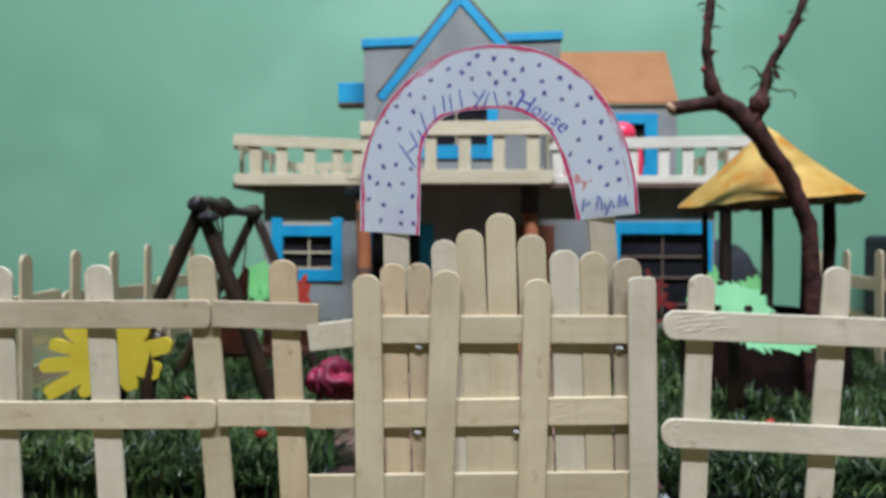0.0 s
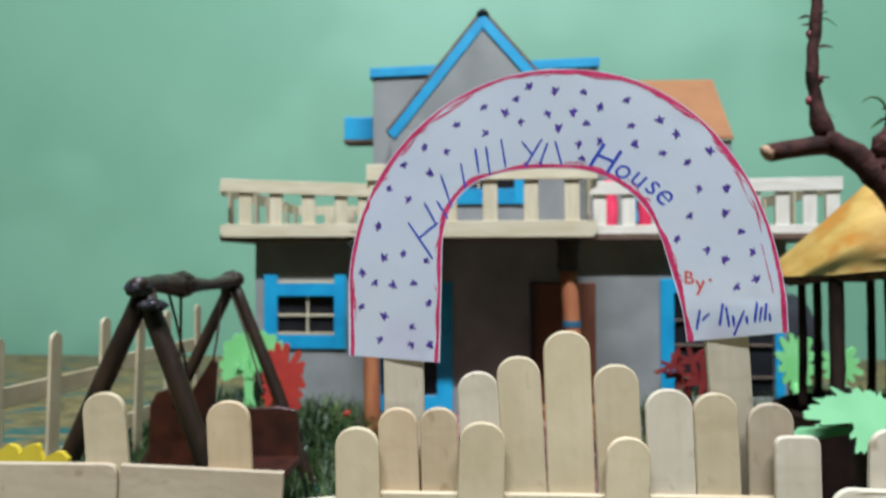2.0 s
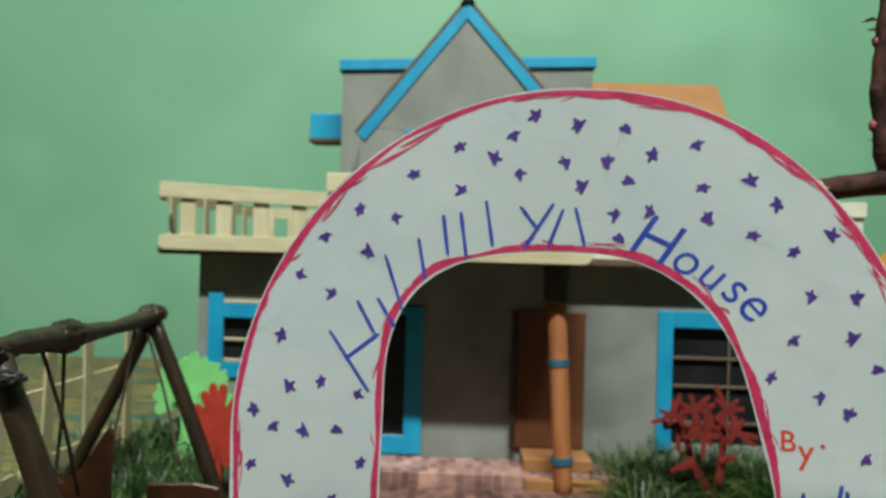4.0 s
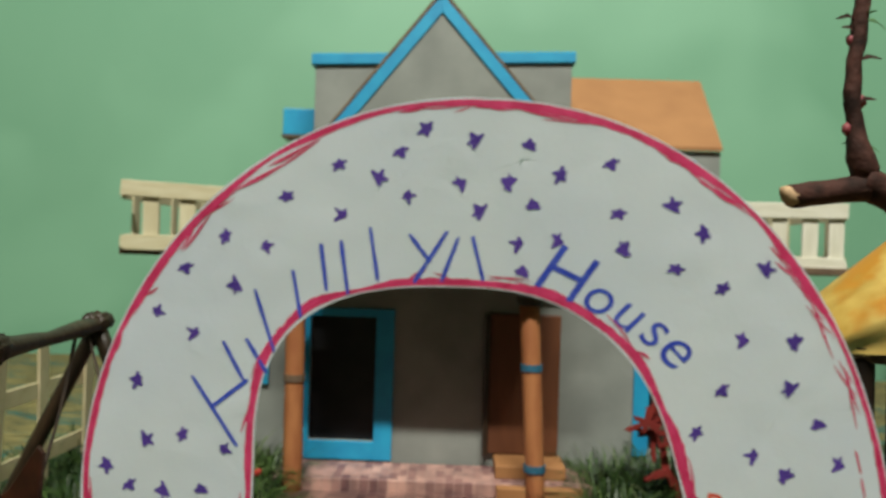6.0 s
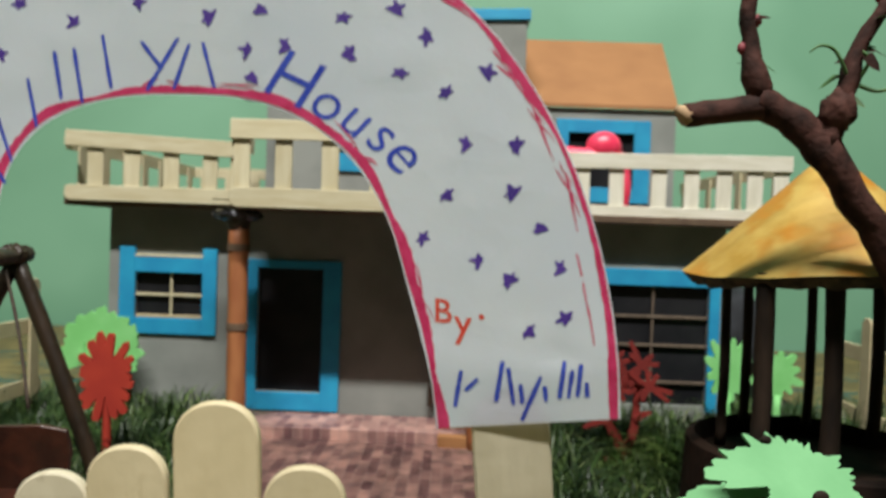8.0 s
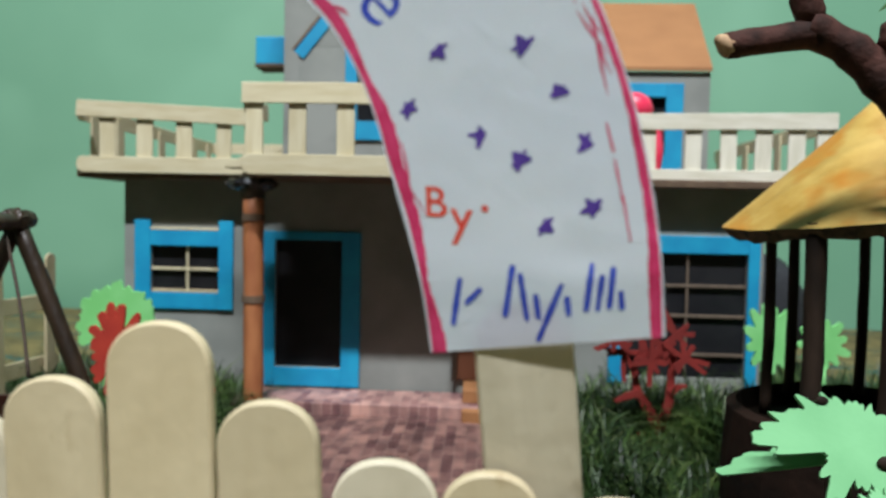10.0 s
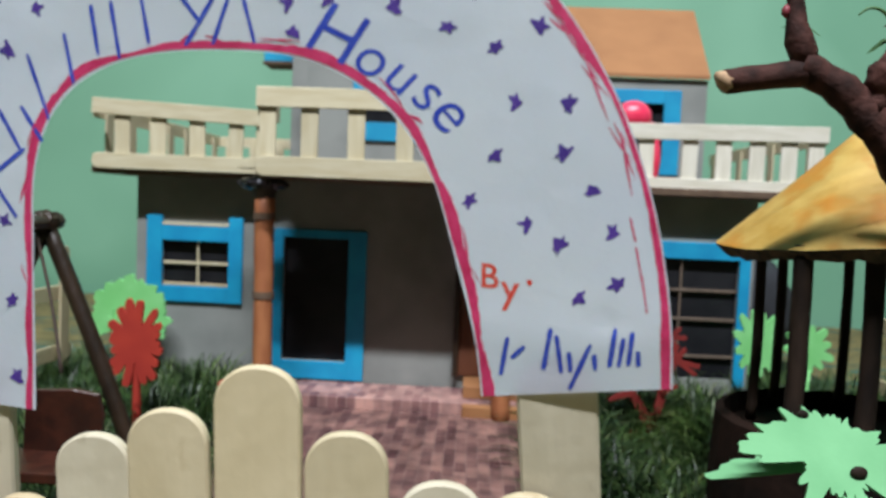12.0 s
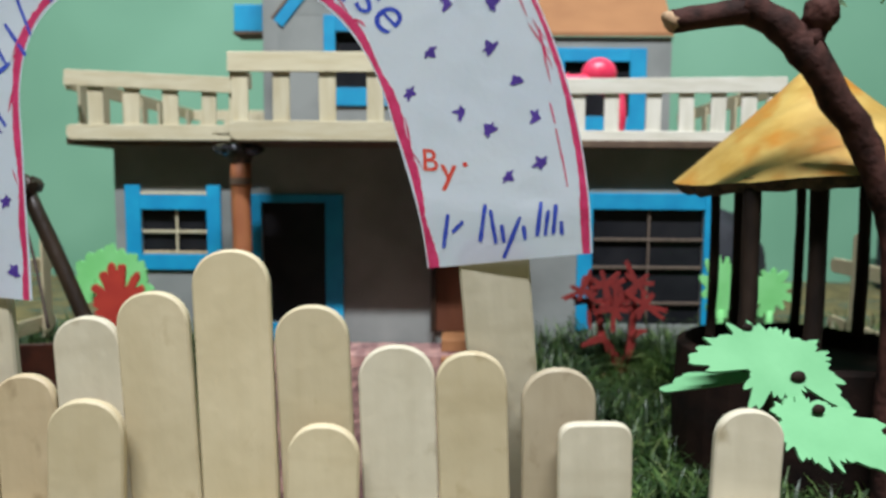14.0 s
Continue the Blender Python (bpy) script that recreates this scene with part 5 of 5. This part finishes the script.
green = thing("paper_plant", (-0.1765, 0.620, GROUND), "light green craft foam tree with a forked trunk by the house", "plant", "craft plants")
fingers = [(-24 + 19 * k, 0.0262 + 0.0014 * math.sin(k * 2.3), 0.0040) for k in range(13)]
part("crown", leaf_sheet(fingered(fingers, 0.0080, 220, 0.10, 5.0), 0.0020, 0.0004, 3), M["lime"], green, "", Matrix.Translation((-0.1750, 0.620, 0.0485)), True)
gx, gy = -0.1775, 0.6160
for n, (pts, widths) in enumerate((
    (((0, GROUND), (0, 0.014), (0.0004, 0.024), (0.0002, 0.041)), (0.0190, 0.0130, 0.0062, 0.0074)),
    (((-0.0012, 0.038), (-0.0045, 0.0445), (-0.0095, 0.0485)), (0.0040, 0.0030, 0.0012)),
    (((0, 0.038), (-0.0010, 0.0480), (0.0004, 0.0570)), (0.0040, 0.0026, 0.0012)),
    (((0.0012, 0.038), (0.0050, 0.0450), (0.0092, 0.0525)), (0.0040, 0.0028, 0.0012)),
    (((-0.0040, 0.0435), (-0.0058, 0.0485), (-0.0062, 0.0540)), (0.0026, 0.0020, 0.0010)),
    (((0.0042, 0.0435), (0.0085, 0.0455), (0.0125, 0.0460)), (0.0026, 0.0020, 0.0010)),
)):
    part("stem", flat_stem([(gx + x, gy - 0.0003 * n, z) for x, z in pts], widths, 0.0016), M["lime"], green)
redleaf = thing("paper_plant", (-0.1255, 0.525, GROUND), "red craft foam plant with finger leaves in the grass", "plant", "craft plants")
fingers = [(20 * k + 4 * math.sin(k * 1.9), 0.0178 - 0.0050 * math.cos(radians(40 * k)) + 0.0014 * math.sin(k * 3.1), 0.0021) for k in range(18)]
part("crown", leaf_sheet(fingered(fingers, 0.0085, 260, 0.05, 1.0), 0.0020, 0.0005, 7), M["red"], redleaf, "", Matrix.Translation((-0.1255, 0.525, 0.0520)), True)
bm = bmesh.new()
tube(bm, [(-0.1250, 0.5275, GROUND), (-0.1252, 0.5275, 0.020), (-0.1255, 0.5275, 0.045)], [0.0028, 0.0022, 0.0022], 7, 0.1, 2)
part("stem", bm, M["red"], redleaf, smooth=True)
yellow = thing("paper_plant", (-0.166, 0.332, GROUND), "yellow craft foam tree with broad finger leaves behind the fence", "plant", "craft plants")
fingers = ((165, 0.031, 0.0030), (186, 0.035, 0.0036), (209, 0.037, 0.0038), (232, 0.023, 0.0032), (15, 0.032, 0.0042), (-13, 0.026, 0.0048), (-48, 0.019, 0.0042), (42, 0.026, 0.0042), (68, 0.022, 0.0042), (95, 0.021, 0.0040), (120, 0.022, 0.0040), (143, 0.027, 0.0038))
part("crown", leaf_sheet(fingered(fingers, 0.0125, 220, 0.06, 2.0), 0.0022, 0.0004, 1), M["yellow"], yellow, "", Matrix.Translation((-0.1675, 0.332, 0.0390)), True)
for pts, radii in (([(-0.1500, 0.335, GROUND), (-0.1495, 0.335, 0.025), (-0.1440, 0.335, 0.052)], [0.0042, 0.0038, 0.0030]), ([(-0.1690, 0.3355, GROUND), (-0.1700, 0.3355, 0.03)], [0.0026, 0.0022])):
    bm = bmesh.new()
    tube(bm, pts, radii, 7, 0.1, 2)
    part("stem", bm, M["dark_wood"], yellow, smooth=True)
plant("light green craft foam bush behind the hut", (0.235, 0.600), ((0.2180, 0.0540, 0.0150, 0.0240, 12, 12, 0, TAU), (0.2480, 0.0520, 0.0150, 0.0170, 11, 13, 0, TAU)), "lime",
      (([(0.2180, 0.601, GROUND), (0.2180, 0.601, 0.040)], [0.0030, 0.0022]), ([(0.2470, 0.600, GROUND), (0.2480, 0.600, 0.040)], [0.0030, 0.0022])), "lime")


redtree = thing("paper_plant", (0.1535, 0.588, GROUND), "dark red craft foam tree with a forked trunk and antler leaves", "plant", "craft plants")
CY = 0.588
for pts, widths in (
    ([(0.1540, CY, GROUND), (0.1530, CY, 0.006), (0.1475, CY, 0.016), (0.1415, CY, 0.025), (0.1390, CY, 0.040)], (0.0085, 0.0060, 0.0052, 0.0046, 0.0036)),
    ([(0.1545, CY - 0.0016, GROUND + 0.004), (0.1552, CY - 0.0016, 0.008), (0.1590, CY - 0.0016, 0.020), (0.1598, CY - 0.0016, 0.034), (0.1600, CY - 0.0016, 0.048)], (0.0050, 0.0050, 0.0046, 0.0042, 0.0034)),
    ([(0.1420, CY - 0.0014, 0.0240), (0.1360, CY - 0.0014, 0.0225), (0.1290, CY - 0.0014, 0.0190)], (0.0044, 0.0040, 0.0016)),
    ([(0.1590, CY - 0.0030, 0.0250), (0.1630, CY - 0.0030, 0.0285), (0.1680, CY - 0.0030, 0.0295)], (0.0040, 0.0034, 0.0014)),
    ([(0.1500, CY - 0.0014, -0.002), (0.1460, CY - 0.0014, 0.0005), (0.1410, CY - 0.0014, 0.0010)], (0.0040, 0.0032, 0.0014)),
):
    part("stem", flat_stem(pts, widths, 0.0014), M["red_dark"], redtree)
for n, (cx, cz, reach) in enumerate(((0.1330, 0.0470, 0.0120), (0.1420, 0.0570, 0.0125), (0.1530, 0.0510, 0.0120), (0.1610, 0.0580, 0.0115), (0.1660, 0.0450, 0.0105), (0.1280, 0.0540, 0.0090), (0.1470, 0.0430, 0.0110))):
    fingers = [(51.4 * k + 17 * math.sin(k * 2.7 + n), reach * (1 + 0.35 * math.sin(k * 4.1 + n * 2)), 0.0013) for k in range(7)]
    part("crown", leaf_sheet(fingered(fingers, 0.0026, 200, 0.24, n * 3.0), 0.0013, 0.0004, n), M["red_dark"], redtree, "", Matrix.Translation((cx, CY - 0.0020 - 0.0008 * n, cz)), True)


# mint palm
palm = thing("paper_palm", (0.150, 0.380, GROUND), "mint green craft foam palm with a dark stick trunk", "plant", "craft plants")
bm = bmesh.new()
tube(bm, [(0.1505, 0.376, GROUND), (0.1485, 0.376, 0.022), (0.1450, 0.3745, 0.060)], [0.0062, 0.0040, 0.0032], 8, 0.25, 6)
part("trunk", bm, M["dark_wood"], palm, smooth=True)
upper = ((178, 0.0270, 0.0019), (171, 0.0240, 0.0022), (164, 0.0214, 0.0022), (152, 0.0180, 0.0024), (136, 0.0152, 0.0022), (116, 0.0142, 0.0022), (98, 0.0118, 0.0020), (76, 0.0112, 0.0018), (55, 0.0118, 0.0016), (40, 0.0126, 0.0018), (24, 0.0152, 0.0019), (8, 0.0166, 0.0017), (-6, 0.0160, 0.0017), (-17, 0.0188, 0.0019), (-29, 0.0180, 0.0018), (-40, 0.0206, 0.0020), (-58, 0.0120, 0.0016), (-76, 0.0158, 0.0022), (-98, 0.0110, 0.0018), (-126, 0.0166, 0.0024), (-140, 0.0120, 0.0016), (-154, 0.0096, 0.0018), (-176, 0.0200, 0.0017))
lower = ((150, 0.0085, 0.0020), (110, 0.0075, 0.0022), (70, 0.0080, 0.0022), (35, 0.0105, 0.0026), (10, 0.0160, 0.0028), (-6, 0.0225, 0.0030), (-16, 0.0320, 0.0022), (-24, 0.0290, 0.0020), (-33, 0.0235, 0.0022), (-45, 0.0185, 0.0020), (-60, 0.0150, 0.0020), (-80, 0.0135, 0.0024), (-104, 0.0110, 0.0022), (-135, 0.0105, 0.0022), (-160, 0.0115, 0.0020))
for (cx, cy, cz), core, fingers, lean in (((0.1445, 0.3640, 0.0660), 0.0072, upper, -38), ((0.1460, 0.3500, 0.0530), 0.0058, lower, -45)):
    bm = leaf_sheet(fingered(fingers, core, 300, 0.26, cx * 40), 0.0010, 0.0004, cz * 60)
    bmesh.ops.transform(bm, matrix=Matrix.Translation((cx, cy, cz)) @ Matrix.Rotation(radians(lean), 4, "X"), verts=bm.verts)
    for v in bm.verts:
        # the lower leaf droops at its end towards the path
        out = max(0.0, cx - 0.007 - v.co.x) if fingers is lower else 0.0
        v.co.z -= 38 * out * out
        v.co.y += 55 * out * out
    part("frond", bm, M["mint"], palm, "mint green scissor-cut frond", smooth=True)
leaflet = ((180, 0.0290, 0.0012), (176, 0.0250, 0.0013), (171, 0.0200, 0.0013), (164, 0.0150, 0.0012), (20, 0.0060, 0.0014))
bm = leaf_sheet(fingered(leaflet, 0.0026, 200, 0.12, 3.0), 0.0010, 0.0004, 4)
bmesh.ops.transform(bm, matrix=Matrix.Translation((0.1425, 0.3735, 0.0590)) @ Matrix.Rotation(radians(-9), 4, "Y") @ Matrix.Rotation(radians(-35), 4, "X"), verts=bm.verts)
part("leaflet", bm, M["mint"], palm, "narrow mint green frond", smooth=True)
for x, y, z, r in ((0.1385, 0.3705, 0.0748, 0.0015), (0.1493, 0.3602, 0.0626, 0.0021), (0.1508, 0.3510, 0.0560, 0.0017)):
    bm = bmesh.new()
    bmesh.ops.create_icosphere(bm, subdivisions=2, radius=r, matrix=Matrix.Translation((x, y, z)) @ Matrix.Diagonal((1.1, 0.5, 0.9, 1)))
    part("glue_knot", bm, M["post_wood"], palm, "dark brown glue spot", smooth=True)

# a dry twig stuck to the edge of the board by the gate
twig = thing("dry_twig", (-0.0400, 0.2600, -0.0150), "thin dark dry twig at the edge of the board", "twig")
bm = bmesh.new()
tube(bm, [(-0.0490, 0.2674, -0.0040), (-0.0450, 0.2648, -0.0090), (-0.0398, 0.2598, -0.0152)], [0.0004, 0.0005, 0.0008], 6, 0.3, 4)
part("stem", bm, M["bark"], twig, smooth=True)

# satin flower by the gate
rose = thing("satin_flower", (-0.0515, 0.2865, GROUND), "crumpled crimson satin flower behind the fence", "flower")
rnd = random.Random(4)
for n, (cx, cz, r) in enumerate(((-0.0480, 0.0405, 0.0086), (-0.0540, 0.0385, 0.0070), (-0.0440, 0.0360, 0.0070))):
    bm = bmesh.new()
    bmesh.ops.create_icosphere(bm, subdivisions=4, radius=1.0)
    for v in bm.verts:
        q = v.co * 1.15 + Vector((n * 3.0, 0, 0))
        fold = abs(noise.noise(q)) * 0.85 + 0.08 * noise.noise(q * 2.3)
        v.co = Vector((cx, 0.2865 + 0.001 * n, cz)) + v.co * r * (1.12 - fold) * 1.0
    part("petal", bm, M["satin"], rose, smooth=True)
bm = bmesh.new()
tube(bm, [(-0.0515, 0.2890, GROUND), (-0.0515, 0.2885, 0.020), (-0.0515, 0.2875, 0.040)], [0.0018, 0.0016, 0.0016], 7)
part("stem", bm, M["sprig"], rose, smooth=True)
for x, y, z in ((-0.0790, 0.283, 0.0175), (-0.128, 0.330, 0.019), (-0.117, 0.345, 0.020), (0.137, 0.305, 0.018), (0.104, 0.420, 0.022), (-0.092, 0.560, 0.024), (0.112, 0.330, 0.016)):
    bud = thing("paper_petal", (x, y, GROUND), "small red paper petal caught in the grass", "petal", "loose petals")
    bm = bmesh.new()
    bmesh.ops.create_uvsphere(bm, u_segments=8, v_segments=5, radius=1.0)
    bmesh.ops.transform(bm, matrix=Matrix.Translation((x, y, z)) @ Matrix.Rotation(x * 40, 4, "Y") @ Matrix.Diagonal((0.0030, 0.0008, 0.0019, 1)), verts=bm.verts)
    part("blade", bm, M["red"], bud, smooth=True)
    bm = bmesh.new()
    tube(bm, [(x, y + 0.0004, GROUND), (x, y + 0.0004, z)], [0.0005, 0.0004], 5)
    part("stalk", bm, M["sprig"], bud)

# ---- swing ----
swing = thing("garden_swing", (-0.135, 0.405, GROUND), "dark brown stick garden swing with a red-brown seat", "swing")
near, far = Vector((-0.1285, 0.3490, 0.1135)), Vector((-0.1365, 0.4670, 0.1140))
for top, foot, r in ((near, (-0.1800, 0.347), 0.0039), (near, (-0.0875, 0.352), 0.0041), (far, (-0.1930, 0.468), 0.0034), (far, (-0.0900, 0.466), 0.0036)):
    bm = bmesh.new()
    tube(bm, [(*foot, GROUND), ((top.x + foot[0]) / 2 + 0.0005, (top.y + foot[1]) / 2, top.z / 2), tuple(top)], [r, r * 0.97, r * 0.92], 9, 0.12, foot[0] * 50)
    part("leg", bm, M["dark_wood"], swing, smooth=True)
bm = bmesh.new()
tube(bm, [(-0.1278, 0.342, 0.1165), (-0.1290, 0.360, 0.1160), (-0.1305, 0.385, 0.1150), (-0.1335, 0.425, 0.1138), (-0.1370, 0.474, 0.1150)], [0.0030, 0.0034, 0.0044, 0.0028, 0.0040], 9, 0.35, 3)
part("beam", bm, M["dark_wood"], swing, smooth=True)


def wrap(at, size, seed):
    """A lump of crumpled sticky tape wound round a joint."""
    bm = bmesh.new()
    bmesh.ops.create_icosphere(bm, subdivisions=4, radius=1.0)
    for v in bm.verts:
        fold = abs(noise.noise(v.co * 2.1 + Vector((seed, 0, 0)))) * 0.55 + 0.12 * noise.noise(v.co * 6.0)
        v.co = Vector(at) + Vector((v.co.x * size[0], v.co.y * size[1], v.co.z * size[2])) * (1.15 - fold)
    return bm


part("joint", wrap(near + Vector((-0.0010, -0.0020, 0.0012)), (0.0044, 0.0060, 0.0036), 2.0), M["foil"], swing, "shiny crumpled dark tape joint", smooth=True)
part("joint", wrap(near + Vector((0.0050, -0.0040, -0.0050)), (0.0054, 0.0030, 0.0022), 7.0), M["foil"], swing, "shiny crumpled dark tape joint", smooth=True)
part("joint", wrap(far + Vector((-0.0005, -0.0010, 0.0010)), (0.0052, 0.0070, 0.0046), 4.0), M["dark_wood"], swing, "dark glued joint", smooth=True)
part("joint", wrap((-0.1300, 0.386, 0.1150), (0.0046, 0.0090, 0.0052), 9.0), M["dark_wood"], swing, "dark glued joint", smooth=True)
for n, (x, y) in enumerate(((-0.1800, 0.347), (-0.0875, 0.352), (-0.1930, 0.468), (-0.0900, 0.466))):
    part("foot", wrap((x, y, GROUND + 0.0035), (0.0105, 0.0085, 0.0060), n * 3.0), M["teal"], swing, "crumpled glossy teal foot", smooth=True)
for a, b in (((-0.1305, 0.386, 0.112), (-0.1330, 0.386, 0.062)), ((-0.1345, 0.446, 0.112), (-0.1330, 0.420, 0.060)), ((-0.1360, 0.458, 0.112), (-0.1080, 0.430, 0.060)), ((-0.1295, 0.372, 0.112), (-0.1290, 0.395, 0.060))):
    bm = bmesh.new()
    mid = ((a[0] + b[0]) / 2 + 0.0012, (a[1] + b[1]) / 2, (a[2] + b[2]) / 2)
    tube(bm, [a, mid, b], [0.0007, 0.0006, 0.0007], 6, 0.3, 2)
    part("rope", bm, M["rope"], swing, smooth=True)
part("seat_back", extrude_outline(bmesh.new(), [(-0.1510, 0.030), (-0.1510, 0.0600), (-0.1480, 0.0660), (-0.1430, 0.0675), (-0.1385, 0.0615), (-0.1320, 0.0665), (-0.1225, 0.0815), (-0.1205, 0.0790), (-0.1215, 0.0600), (-0.1190, 0.030)], 0.4010, 0.4034, 0.0004), M["rust"], swing, "red-brown card seat back with pointed ends")
part("seat", boxed(-0.1500, -0.0890, 0.4030, 0.4260, 0.0280, 0.0320, 0.0006), M["rust"], swing)
part("seat_side", extrude_outline(bmesh.new(), [(-0.1190, 0.0310), (-0.1180, 0.0545), (-0.1000, 0.0555), (-0.0905, 0.0540), (-0.0888, 0.0460), (-0.0905, 0.0310)], 0.4240, 0.4264, 0.0004), M["rust"], swing, "red-brown card seat side")

# ---- clutter beyond the garden ----
bag = thing("cloth_bag", (0.335, 0.93, FLOOR + 0.006), "small slumped black cloth bag on the mat", "bag")
bm = bmesh.new()
bmesh.ops.create_icosphere(bm, subdivisions=4, radius=1.0)
for v in bm.verts:
    k = 1 + 0.12 * noise.noise(v.co * 2.2)
    v.co = Vector((0.335 + v.co.x * 0.052 * k, 0.93 + v.co.y * 0.040 * k, max(FLOOR + 0.005, 0.030 + v.co.z * 0.062 * k)))
part("body", bm, M["black_cloth"], bag, smooth=True)
case = thing("dark_case", (0.70, 1.15, FLOOR + 0.006), "dark plastic case standing on the mat by the wall", "case")
part("shell", boxed(0.665, 0.80, 1.10, 1.20, FLOOR + 0.005, 0.100, 0.008), M["black_cloth"], case)
part("clasp", boxed(0.700, 0.725, 1.0985, 1.1005, 0.050, 0.062, 0.0008), M["metal"], case, "small steel clasp")
